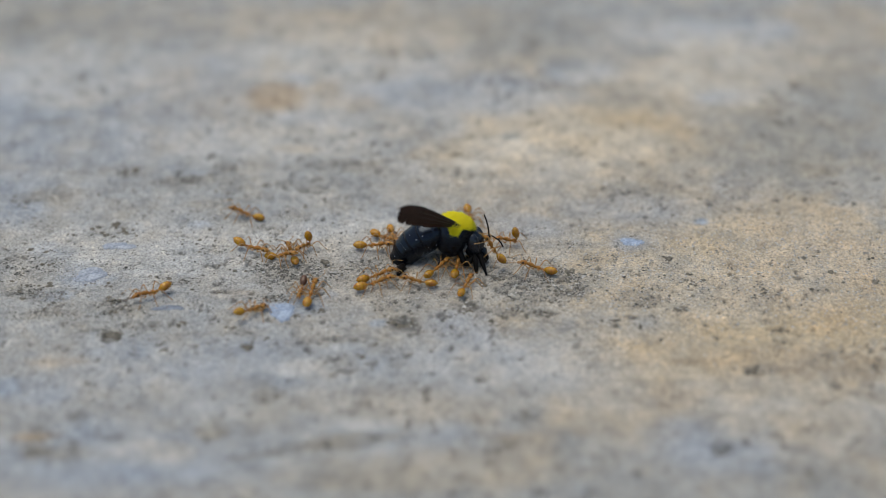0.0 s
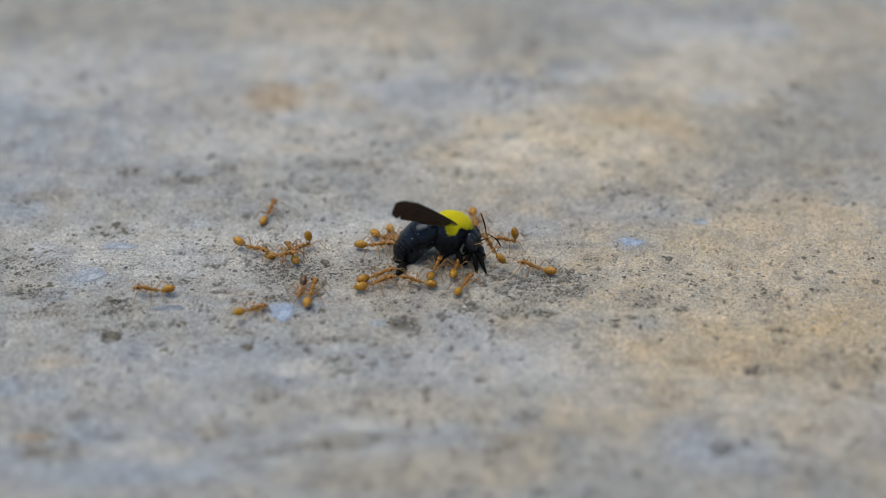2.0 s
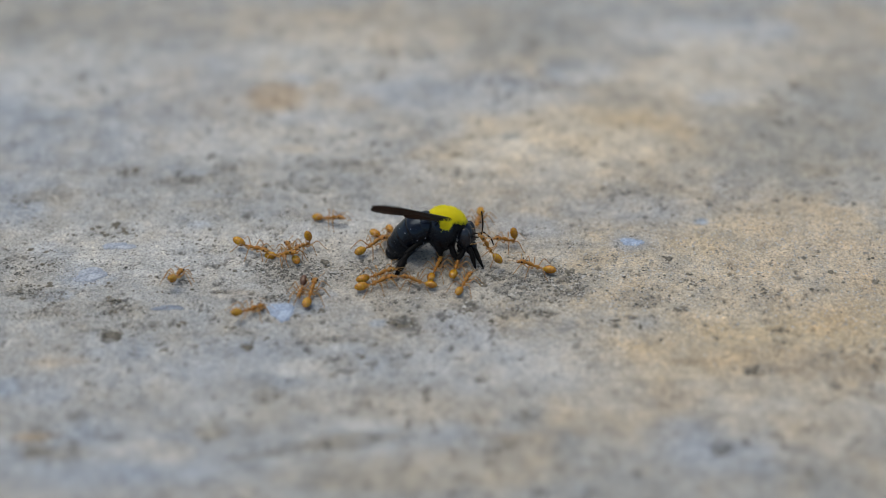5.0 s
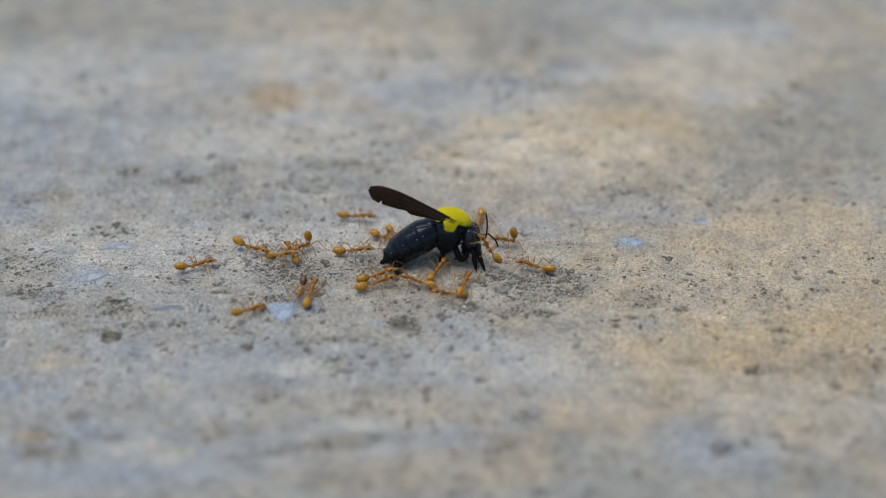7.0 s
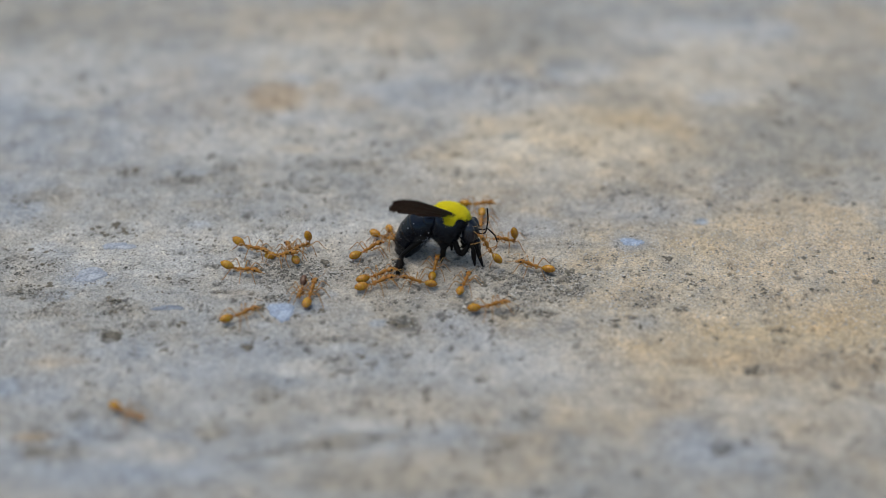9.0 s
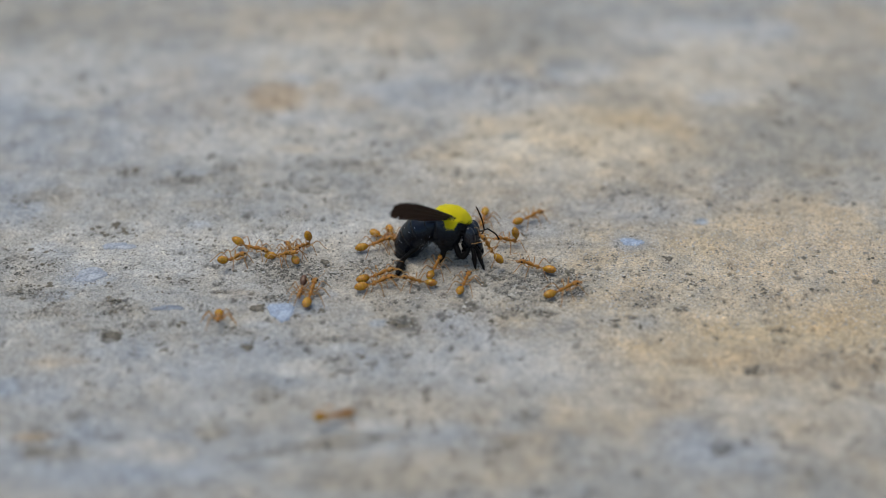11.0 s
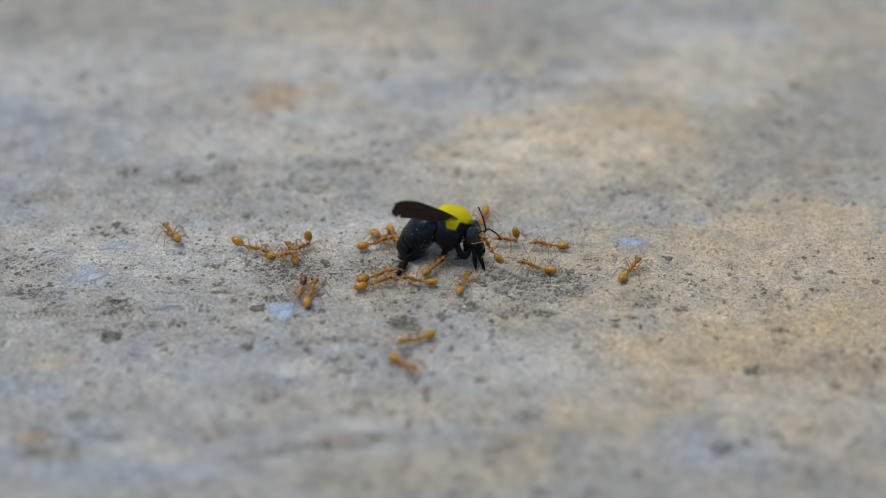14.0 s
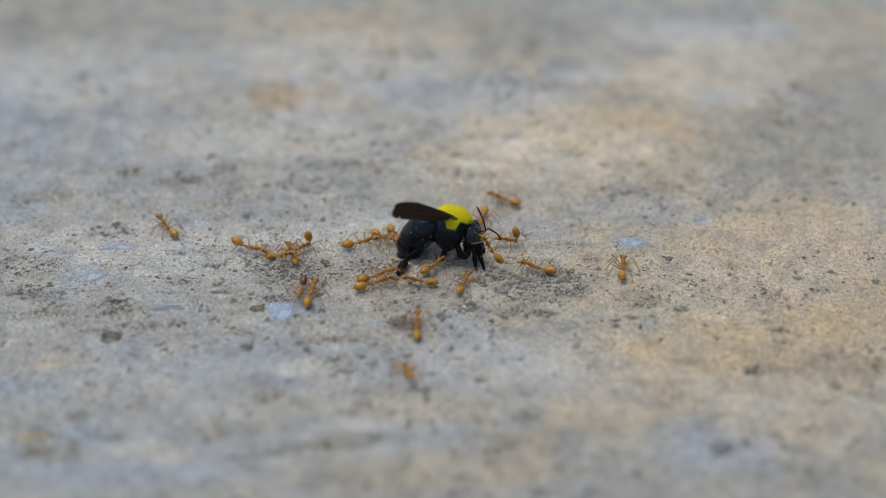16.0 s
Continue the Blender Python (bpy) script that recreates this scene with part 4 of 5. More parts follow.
def build_bee():
    rnd = random.Random(11)
    feelers = []
    bee = tagged(new("carpenter_bee"), "dying black carpenter bee with a bright yellow furry back", "bee")
    bm = bmesh.new()
    blob(bm, (0, 0, 0), (1, 1, 1), 40)
    for v in bm.verts:
        v.co = thorax_point(v.co, 0.1 * noise.noise(v.co * 2.6))[0]
    part("thorax", bm, BLACK, bee, "shiny black thorax")
    bm = bmesh.new()
    blob(bm, (0, 0, 0), (1, 1, 1), 72)
    bmesh.ops.delete(bm, geom=[f for f in bm.faces if not is_yellow(thorax_point(f.calc_center_median())[2])], context="FACES")
    for v in bm.verts:
        v.co = thorax_point(v.co, 0.22 + 0.16 * noise.noise(v.co * 9))[0]
    furred(bm, on_thorax(rnd, is_yellow, 7500, 0.2), 0.9, 0.045, rnd, (-0.1, 0, 0), 0.8)
    part("yellow_fur", bm, YELLOW, bee, "bright yellow fur on the back")
    bm = bmesh.new()
    furred(bm, on_thorax(rnd, lambda n: not is_yellow(n) and n.x > -0.8, 1500), 0.6, 0.04, rnd, (-0.3, 0, -0.3), 0.5)
    part("dark_fur", bm, BLACK_HAIR, bee, "short black fur on the flanks")
    bm = bmesh.new()
    furred(bm, on_thorax(rnd, lambda n: not is_yellow(n) and n.x > 0.3 and n.z > 0.1, 700), 1.1, 0.04, rnd, (0.5, 0, 0.6), 0.6)
    part("collar_fur", bm, BLACK_HAIR, bee, "black fur fringe at the neck")

    # head, turned down a little
    skull = (2.15, 2.85, 3.3)
    bm = bmesh.new()
    blob(bm, (0, 0, 0), skull, 32)
    for v in bm.verts:
        v.co.x *= 1 - 0.12 * (v.co.z < -1)
        v.co.y *= 1 + 0.05 * v.co.z / 3.0
    head = part("head", bm, BLACK, bee, "black head with large slate eyes", (3.8, -0.8, -1.45))
    head.rotation_euler = (0, radians(-8), radians(-16))
    for s in (1, -1):
        bm = bmesh.new()
        blob(bm, (0.3, s * 1.75, 0.4), (1.5, 1.2, 2.6), 28, turn=Euler((radians(-8 * s), radians(8), 0)).to_matrix())
        part("eye", bm, BEE_EYE, head, "glossy slate-grey compound eye")
        bm = bmesh.new()
        tube(bm, smooth_path([(0.6, s * 1.1, -2.2), (1.2, s * 1.15, -3.3), (1.5, s * 0.7, -4.2), (1.5, s * 0.15, -4.7)], 3), taper([0.75, 0.7, 0.45, 0.12], 10), 8)
        part("mandible", bm, LEG_BLACK, head, "dark jaw")
    bm = bmesh.new()
    tube(bm, [(1.2, 0, -1.2), (1.75, 0, -2.0), (1.7, 0, -3.0), (1.4, 0, -3.5)], [(1.0, 0.4), (1.15, 0.5), (0.9, 0.45), (0.5, 0.2)], 12)
    part("face_plate", bm, BLACK, head)
    for points in (((1.5, -0.8, 0.7), (2.7, -1.0, 0.5), (3.6, -1.4, 0.9), (4.1, -1.5, 1.7), (4.3, -1.5, 4.3), (3.9, -1.3, 6.9)),
                   ((1.5, 0.7, 0.7), (2.8, 0.9, 0.5), (3.9, 0.9, 0.8), (4.6, 0.8, 0.3), (5.7, 0.2, -0.4), (6.3, -0.2, -1.7))):
        bm = bmesh.new()
        p = smooth_path([Vector(q) - Vector(points[0]) for q in points], 5)
        tube(bm, p, taper([0.15, 0.16, 0.13, 0.16, 0.17, 0.17, 0.14], len(p)), 8)
        feelers.append(part("antenna", bm, LEG_BLACK, head, "dark elbowed antenna", points[0]))
    bm = bmesh.new()
    furred(bm, on_ellipsoid(rnd, skull, lambda d: d.x < 0.1 or abs(d.y) < 0.4, 700), 0.5, 0.03, rnd, (0.2, 0, 0.2), 0.5)
    part("face_hair", bm, BLACK_HAIR, head, "fine dark hair")
    bm = bmesh.new()
    furred(bm, on_ellipsoid(rnd, skull, lambda d: -0.75 < d.x < -0.35 and d.z > 0.0, 220), 0.5, 0.035, rnd, (0, 0, -0.5), 0.4)
    part("cheek_hair", bm, PALE_HAIR, head, "pale grey hair behind the eyes")

    # abdomen: rings that slide in one another
    shape = [((1.9, 2.75, 3.3), 2.6), ((3.3, 3.72, 3.87), 2.6), ((3.84, 3.78, 3.68), 2.7), ((3.65, 3.54, 3.3), 2.7), ((3.27, 2.95, 2.3), 2.4), ((2.27, 1.7, 0.5), 2.1)]
    for i, (r, length) in enumerate(shape):
        bm = bmesh.new()
        dome = [(0.3 if i == 1 else 0.55) * r[0] * math.sin(radians(k)) for k in (80, 60, 40, 20, 0)]
        xs = dome + [-length * 0.35, -length * 0.7, -length, -length - 0.7, -length - 0.6]
        rs = [r[0] * math.cos(radians(k)) for k in (80, 60, 40, 20, 0)] + [r[1] * 0.4 + r[0] * 0.6, r[1] * 0.45 + r[2] * 0.55, r[2], r[2] - 0.03 * (i < 5), r[2] * 0.9]
        if i == 0:
            xs, rs = xs[4:], rs[4:]
        tube(bm, [(x, 0, 0) for x in xs], [(q, q * 0.96) for q in rs], 32)
        ring = part("abdomen_ring", bm, BLACK, bee, "glossy blue-black abdomen ring")
        bm = bmesh.new()
        for _ in range(80):
            a = rnd.random() * math.tau
            if math.sin(a) > 0.3 and rnd.random() < 0.85:
                continue
            x = rnd.uniform(-length, 0)
            q = float(np.interp(-x / length, (0, 0.5, 1), r))
            nrm = Vector((-0.6, math.cos(a), math.sin(a)))
            hair(bm, Vector((x, q * 1.0 * math.cos(a), q * 0.91 * math.sin(a))), nrm, rnd.uniform(0.3, 0.6), 0.03)
        part("ring_hair", bm, BLACK_HAIR, ring, "sparse black bristles")
        # pale flecks: dust, plus glints of the cuticle put into the colour
        bm = bmesh.new()
        for _ in range(3 if 0 < i < 5 else 0):
            a, x = radians(rnd.uniform(105, 215)), rnd.uniform(-length * 0.9, -0.3)
            q, size = float(np.interp(-x / length, (0, 0.5, 1), r)), rnd.uniform(0.05, 0.13)
            blob(bm, (x, q * math.cos(a), q * 0.96 * math.sin(a)), (size * rnd.uniform(0.7, 1.6), size, size), 6)
        if bm.verts:
            part("dust_fleck", bm, DUST_GLINT, ring, "pale flecks of dust and painted glints")

    # hips of the hind legs, furry, under the waist
    for s in (1, -1):
        bm, half = bmesh.new(), (1.15, 1.1, 1.9)
        blob(bm, (0, 0, 0), half, 16)
        furred(bm, on_ellipsoid(rnd, half, lambda d: True, 260), 0.7, 0.035, rnd, (-0.2, 0, -0.6), 0.6)
        part("hip", bm, BLACK_HAIR, bee, "furry black hip of a hind leg", (-1.9, 1.7 * s - 0.4, -2.7))
    bm = bmesh.new()
    for _ in range(46):
        a = radians(rnd.gauss(238, 14))
        hair(bm, Vector((rnd.uniform(-2.6, 0.4), 3.75 * math.cos(a), 3.6 * math.sin(a))), Vector((rnd.uniform(-0.6, 0.9), rnd.uniform(-0.9, 0.1), rnd.uniform(-1, 0.1))), rnd.uniform(0.5, 1.2), 0.03, 0.2)
    part("belly_hair", bm, PALE_HAIR, [o for o in bee.children if o.name.split(".")[0] == "abdomen_ring"][2], "pale grey hair wisps under the abdomen")

    # wings: local x to the tip, local y from leading to trailing edge
    def wing(name, length, width, side, label, torn):
        bm = bmesh.new()
        nu, nv = 90, 9
        nick = [rnd.random() ** 2 for _ in range(nu)]
        grid = []
        for i in range(nu):
            u = i / (nu - 1)
            chord = width * (0.14 + 0.86 * min(1, u / 0.68) ** 0.9) * math.sqrt(max(0.03, 1 - max(0, (u - 0.80) / 0.205) ** 2.6))
            lead = -0.5 * width * (0.14 + 0.86 * min(1, u / 0.68)) * (1 - 0.5 * max(0, (u - 0.85) / 0.15) ** 2) - 0.35 * math.sin(u * math.pi)
            if torn and u > 0.6:
                chord *= 1 - 0.07 * nick[i] - (0.16 if i in (73, 74) else 0)
            row = []
            for j in range(nv):
                w = j / (nv - 1)
                x = length * u - (0.5 * w * w * u * u + 0.25 * math.sin(9 * w) * u ** 6)
                z = 0.35 * math.sin(w * math.pi) * (0.4 + u) + 0.12 * math.sin(6 * math.pi * w) * u - 0.5 * u * u
                row.append(Vector((x, lead + chord * w, z)))
            grid.append(row)
        top = [[bm.verts.new(p + Vector((0, 0, 0.03))) for p in row] for row in grid]
        low = [[bm.verts.new(p - Vector((0, 0, 0.03))) for p in row] for row in grid]
        for i in range(nu - 1):
            for j in range(nv - 1):
                bm.faces.new((top[i][j], top[i + 1][j], top[i + 1][j + 1], top[i][j + 1]))
                bm.faces.new((low[i][j], low[i][j + 1], low[i + 1][j + 1], low[i + 1][j]))
            bm.faces.new((top[i][0], low[i][0], low[i + 1][0], top[i + 1][0]))
            bm.faces.new((top[i][-1], top[i + 1][-1], low[i + 1][-1], low[i][-1]))
        for j in range(nv - 1):
            bm.faces.new((top[-1][j], low[-1][j], low[-1][j + 1], top[-1][j + 1]))
            bm.faces.new((top[0][j], top[0][j + 1], low[0][j + 1], low[0][j]))
        ob = part(name, bm, WING, bee, label)
        for j, stop, thick in ((0, 82, 0.16), (2, 70, 0.07), (4, 72, 0.06), (6, 60, 0.05)):
            bm = bmesh.new()
            tube(bm, [grid[i][j] + Vector((0, 0, 0.02)) for i in range(0, stop, 6)], taper([thick * 1.6, thick, thick * 0.5], len(range(0, stop, 6))), 6)
            part("vein", bm, VEIN, ob, "dark wing vein")
        return ob

    wings = [wing("forewing", 19.3, 4.6, -1, "smoky brown forewing with a torn edge", True), wing("hindwing", 10.0, 2.8, -1, "smoky brown hindwing", False),
             wing("forewing", 16.5, 4.7, 1, "smoky brown forewing folded on the far side", False)]

    # legs: local x from hip to foot, knee in local z
    def leg(name, length, knee, thick, label, hairs):
        bm = bmesh.new()
        p = smooth_path([(0, 0, 0), (length * 0.22, 0, knee * 0.8), (length * 0.42, 0, knee), (length * 0.72, 0, knee * 0.45), (length, 0, 0)], 5)
        r = taper([0.35, 0.5, 0.45, 0.62, 0.75, 0.7, 0.42, 0.2], len(p))
        tube(bm, p, [q * thick for q in r], 10)
        ob = part(name, bm, LEG_BLACK, bee, label)
        bm = bmesh.new()
        for _ in range(hairs):
            k = rnd.randrange(6, len(p) - 2)
            a = rnd.random() * math.tau
            nrm = Vector((0.6, math.cos(a), math.sin(a)))
            hair(bm, p[k] + Vector((0, math.cos(a), math.sin(a))) * r[k] * thick * 0.9, nrm, rnd.uniform(0.5, 1.2), 0.035)
        if hairs:
            part("leg_hair", bm, BLACK_HAIR, ob, "black leg bristles")
        return ob

    legs = [leg("hind_leg", 5.8, 0.3, 1.2, "dark bristly hind leg", 200), leg("middle_leg", 5.4, 1.2, 0.85, "dark middle leg", 80),
            leg("foreleg", 6.0, 1.0, 0.75, "dark foreleg pulled straight by ants", 60), leg("foreleg", 7.8, 1.0, 0.75, "dark foreleg pulled straight by ants", 60),
            leg("middle_leg", 4.7, 1.2, 0.85, "dark middle leg", 60), leg("hind_leg", 8.0, 1.6, 1.2, "dark bristly hind leg", 120)]
    bm = bmesh.new()
    p = smooth_path([(0, 0, 0), (3.5, 0, 0.3), (7.5, 0, 0.4), (11.0, 0, 0)], 5)
    tube(bm, p, taper([0.6, 0.8, 0.75, 0.55, 0.5], len(p)), 10)
    legs.append(part("thigh", bm, LEG_BLACK, bee, "dark hind thigh"))
    for points in (((0.6, -2.6, -2.6), (1.3, -3.3, -4.6), (2.0, -3.5, -5.3), (3.0, -3.2, -4.3), (3.7, -2.6, -3.0)), ((2.2, -0.8, -3.0), (3.2, -1.6, -4.9), (2.2, -1.6, -5.7), (0.9, -1.2, -5.9)), ((2.4, 1.6, -3.2), (4.0, 1.2, -4.8), (2.0, 0.8, -5.6))):
        bm = bmesh.new()
        p = smooth_path(points, 3)
        r = taper([0.6, 0.7, 0.42, 0.65, 0.5, 0.2], len(p))
        tube(bm, p, r, 10)
        for _ in range(130):
            k, a = rnd.randrange(2, len(p)), rnd.random() * math.tau
            out = Vector((math.cos(a), math.sin(a), rnd.uniform(-1, 0.4))).normalized()
            hair(bm, p[k] + out * r[k] * 0.8, out, rnd.uniform(0.4, 0.9), 0.035)
        part("folded_leg", bm, LEG_BLACK, bee, "dark leg folded under the body")
    for s in (1, -1):
        bm = bmesh.new()
        blob(bm, (0, 0, 0), (1.0, 0.55, 0.6), 12)
        blob(bm, (-0.9, -0.15 * s, 0.1), (0.5, 0.35, 0.3), 8)
        part("wing_joint", bm, BLACK, bee, "black wing joint", (-0.2, s * 2.85, 3.5))
    rings = [o for o in bee.children if o.name.split(".")[0] == "abdomen_ring"]
    return bee, head, rings, wings, legs, feelers


BEE, BEE_HEAD, RINGS, WINGS, LEGS, FEELERS = build_bee()


# ---- what moves ----
def between(rows, t):
    """The values of rows at t."""
    ts = [r[0] for r in rows]
    return [float(np.interp(t, ts, [r[k] for r in rows])) for k in range(1, len(rows[0]))]


def frame_of(at, x_way, y_way):
    """A pose at a place in millimetres, with its x axis along x_way and its y axis near y_way."""
    x = Vector(x_way).normalized()
    z = x.cross(Vector(y_way)).normalized()
    y = z.cross(x)
    m = Matrix((x, y, z)).transposed().to_4x4()
    m.translation = Vector(at) * MM
    return m


def stride(key, rows):
    """Keys an ant's way over the ground (seconds, x, y in millimetres, heading, head up), its legs and feelers."""
    ant = ANTS[key]
    rnd = random.Random(key)
    lift = LIFT.get(key, (0, 0))
    walk(ant, [(t, pose(x * MM, y * MM, (lift[0] + abs(math.sin(radians(up)))) * MM, 0, lift[1] - up, h)) for t, x, y, h, up in rows])
    legs = pieces(ant, "leg")
    gait = [[] for _ in legs]
    phase, t = 0.0, 0.0
    rest = [rnd.uniform(-16, 16) for _ in legs]
    while t < 16.001:
        a, b = between(rows, max(0, t - 0.1)), between(rows, min(16, t + 0.1))
        pace = math.hypot(b[0] - a[0], b[1] - a[1]) / 0.2 + abs(b[2] - a[2]) / 0.2 * 0.05
        phase += min(pace * 0.1 / 3.4, 0.36) * math.tau
        for k, o in enumerate(legs):
            turn = phase + (math.pi if (k % 3 + k // 3) % 2 else 0)
            size = min(1.0, pace / 4.0)
            at = [c / MM for c in o.location]
            swing = 20 * size * math.sin(turn) + (1 - size) * (rest[k] + 2.0 * math.sin(t * 2 + k))
            up = 7 * size * max(0, math.cos(turn))
            side = 1 if k < 3 else -1
            gait[k].append((t, pose(at[0] * MM, at[1] * MM, at[2] * MM, up * side, 0, swing * -side)))
        t += 0.1 if pace > 1.5 else 0.4
    for o, g in zip(legs, gait):
        if g[-1][0] < 16:
            g.append((16.0, g[-1][1]))
        walk(o, g)
    for k, o in enumerate(pieces(ant, "antenna")):
        at = o.location.copy()
        spin, nod = rnd.uniform(0, 6), rnd.uniform(-14, 10)
        walk(o, [(t, pose(at.x, at.y, at.z, 0, nod + 10 * math.sin(2.1 * t + spin), 12 * math.sin(1.7 * t + spin + k))) for t in np.arange(0, 16.1, 0.5).tolist()])


LIFT = {"face_biter": (4.5, -50), "belly_biter": (0.2, -5), "far_ant": (0.0, 0)}

BEE_LEAN = -9
WAIST = (-2.1, 0, 1.15)


def bend(t, rows):
    """The poses of the abdomen's rings at t: first and last pitch and the swing in degrees."""
    first, last, yaw = between(rows, t)
    at, out = Vector(WAIST), []
    for i, length in enumerate((2.6, 2.6, 2.7, 2.7, 2.4, 2.1)):
        a = first + (last - first) * (i / 5) ** 0.58
        out.append(pose(at.x * MM, at.y * MM, at.z * MM, 0, a, yaw))
        at = at + Matrix.Rotation(radians(yaw), 3, "Z") @ Vector((-math.cos(radians(a)), 0, math.sin(radians(a)))) * length
    return out


def bee_motion(root, belly, wing, nod, knee):
    walk(BEE, [(t, pose(x * MM, y * MM, z * MM, BEE_LEAN)) for t, x, y, z in root])
    upright = Euler((radians(BEE_LEAN), 0, 0)).to_matrix().inverted()
    times = sorted({r[0] for r in root} | {r[0] for r in belly} | {r[0] for r in wing})
    bends = [bend(t, belly) for t in times]
    for i, o in enumerate(RINGS):
        walk(o, [(t, b[i]) for t, b in zip(times, bends)])
    clear, along = Vector((0, -0.5, -0.866)), Vector((0, 0.866, -0.5))
    near, hind, far = [], [], []
    for t, x, y, z, phi in wing:
        chord = clear * math.cos(radians(phi)) + along * math.sin(radians(phi))
        near.append((t, frame_of((-0.4, -2.6, 3.7), (x, y, z), chord)))
        hind.append((t, frame_of((-1.0, -2.7, 3.3), (x, y * 0.95, z - 0.6), chord)))
        far.append((t, frame_of((-0.4, 2.6, 3.2), (-9, 7 + 0.1 * y, -10.0), (0, 0.4, -1))))
    for o, rows in zip(WINGS, (near, hind, far)):
        walk(o, rows)
    at = BEE_HEAD.location.copy()
    walk(BEE_HEAD, [(t, pose(at.x, at.y, at.z, 0, a - 8, -16)) for t, a in nod])
    for o, share in zip(FEELERS, (1.0, 0.4)):
        at = o.location.copy()
        walk(o, [(t, pose(at.x, at.y, at.z, 0, a * share, 0)) for t, a in ((0, 5), (2.5, 4), (3.1, 10), (6.0, 8), (9.2, 10), (11.3, -6), (13.0, -3), (16.0, -6))])
    hips = ((0.4, -2.0, -3.2), (3.4, -1.8, -2.6), (3.6, 0.4, -2.6), (0.8, 2.6, -3.4), (-1.5, 2.6, -2.6))
    feet = ((-0.7, -6.6, 0.3), (7.1, -8.4, 0.2), (8.9, -8.4, 0.2), (2.0, -0.3, 0.3), (-5.5, -0.3, 0.3))
    for o, hip, foot in zip(LEGS[1:6], hips, feet):
        rows = []
        for t, x, y, z in root:
            way = upright @ (Vector(foot) - Vector((x, y, z))) - Vector(hip)
            rows.append((t, frame_of(hip, way, way.cross(Vector((0, 0, 1))) * -1)))
        walk(o, rows)
    # the dragged hind leg: its foot is held, its knee goes with the abdomen
    foot, hip, shank, thigh = Vector((-9.86, -10.96, 0.4)), Vector((-2.0, 0.4, -0.6)), [], []
    for t, x, y, z in root:
        joint = Vector(between(knee, t))
        at = upright @ (joint - Vector((x, y, z)))
        way = upright @ (foot - joint)
        shank.append((t, frame_of(at, way, way.cross(Vector((0, 0, 1))) * -1)))
        way = (at - hip).normalized()
        thigh.append((t, frame_of(at - way * 11.0, way, way.cross(Vector((0, 0, 1))) * -1)))
    walk(LEGS[0], shank)
    walk(LEGS[6], thigh)


def motions():
    bee_motion([(0, 3.08, -3.31, 5.67), (0.5, 2.71, -3.29, 5.81), (1.5, 2.34, -3.27, 5.94), (2.5, 2.71, -3.27, 5.94), (2.8, 2.83, -3.11, 7.01), (3, 2.82, -2.98, 7.94), (3.5, 2.09, -2.96, 8.07), (3.8, 2.46, -3.02, 7.67), (4, 1.60, -3.10, 7.14), (4.2, 1.10, -3.10, 7.14), (6.3, 1.48, -3.13, 6.87), (7, 2.09, -3.15, 6.74), (7.5, 1.85, -2.98, 7.94), (8, 2.09, -2.92, 8.34), (9, 1.97, -2.96, 8.07), (11.3, 2.21, -3.08, 7.27), (12.5, 2.46, -3.08, 7.27), (16, 2.46, -3.08, 7.27)],
               [(0, -6, -57, -1), (1.5, -2, -72, -6), (2.5, -1, -77, -6), (2.8, 2, -87, -5), (3.0, 5, -93, -4), (3.5, 7, -94, -3), (3.8, -4, -84, -10), (4.0, -23, -52, -26), (4.2, -29, -26, -32), (4.6, -16, -52, -18), (5.4, -6, -70, -12), (6.3, -10, -60, -18), (6.5, -12, -58, -14), (7.0, -21, -34, 12), (7.2, -21, -37, 10), (7.5, -6, -61, -11), (8.0, -2, -78, -8), (8.5, 0, -82, -8), (9.0, -5, -78, -20), (11.3, -8, -74, -18), (13.0, -7, -82, -12), (16.0, -7, -77, -18)],
               [(0, -11.0, -11.8, 7.1, 46), (0.5, -11.4, -11.1, 7.5, 49), (1.5, -11.5, -10.9, 7.7, 52), (2, -11.4, -11.0, 7.6, 52), (2.5, -11.2, -11.4, 7.4, 48), (2.8, -12.8, -8.4, 9.0, 60), (3, -12.1, -8.4, 9.6, 56), (3.5, -10.9, -9.4, 10.2, 48), (3.8, -12.6, -10.2, 6.8, 60), (4, -13.9, -9.9, 4.3, 80), (4.2, -14.5, -9.2, 3.8, 86), (6.3, -14.9, -6.9, 6.3, 66), (6.5, -14.8, -7.3, 6.2, 67), (7, -16.3, -1.6, 6.6, 45), (7.5, -12.9, -8.4, 8.5, 63), (8, -11.6, -10.9, 7.1, 72), (8.5, -11.3, -11.4, 7.2, 69), (9, -11.4, -11.6, 6.4, 68), (11.3, -11.4, -11.8, 6.3, 59), (13, -11.5, -11.6, 6.7, 57), (16, -11.4, -11.8, 6.4, 57)],
               [(0, -8), (2.5, -8), (3.2, 2), (4.2, 0), (7, 0), (9, 2), (11.3, -6), (16, -6)],
               [(0, -8.3, -5.4, -0.4), (0.5, -7.9, -5.5, -0.1), (1.5, -7.8, -5.6, 0.1), (2.5, -8.3, -5.4, -0.0), (2.8, -6.9, -6.2, 2.0), (3, -7.9, -5.7, 1.7), (3.5, -9.0, -5.4, 1.9), (3.8, -8.4, -5.7, 2.4), (4, -7.4, -7.1, 4.0), (4.2, -6.6, -8.1, 4.8), (6.3, -10.0, -5.2, 0.3), (7, -10.0, -5.2, 1.2), (7.5, -10.0, -5.5, 2.2), (8, -10.0, -5.4, 2.0), (9, -8.9, -5.4, 1.9), (11.3, -8.4, -5.4, 1.0), (12.5, -7.7, -5.7, 1.3), (16, -7.4, -5.8, 1.6)])
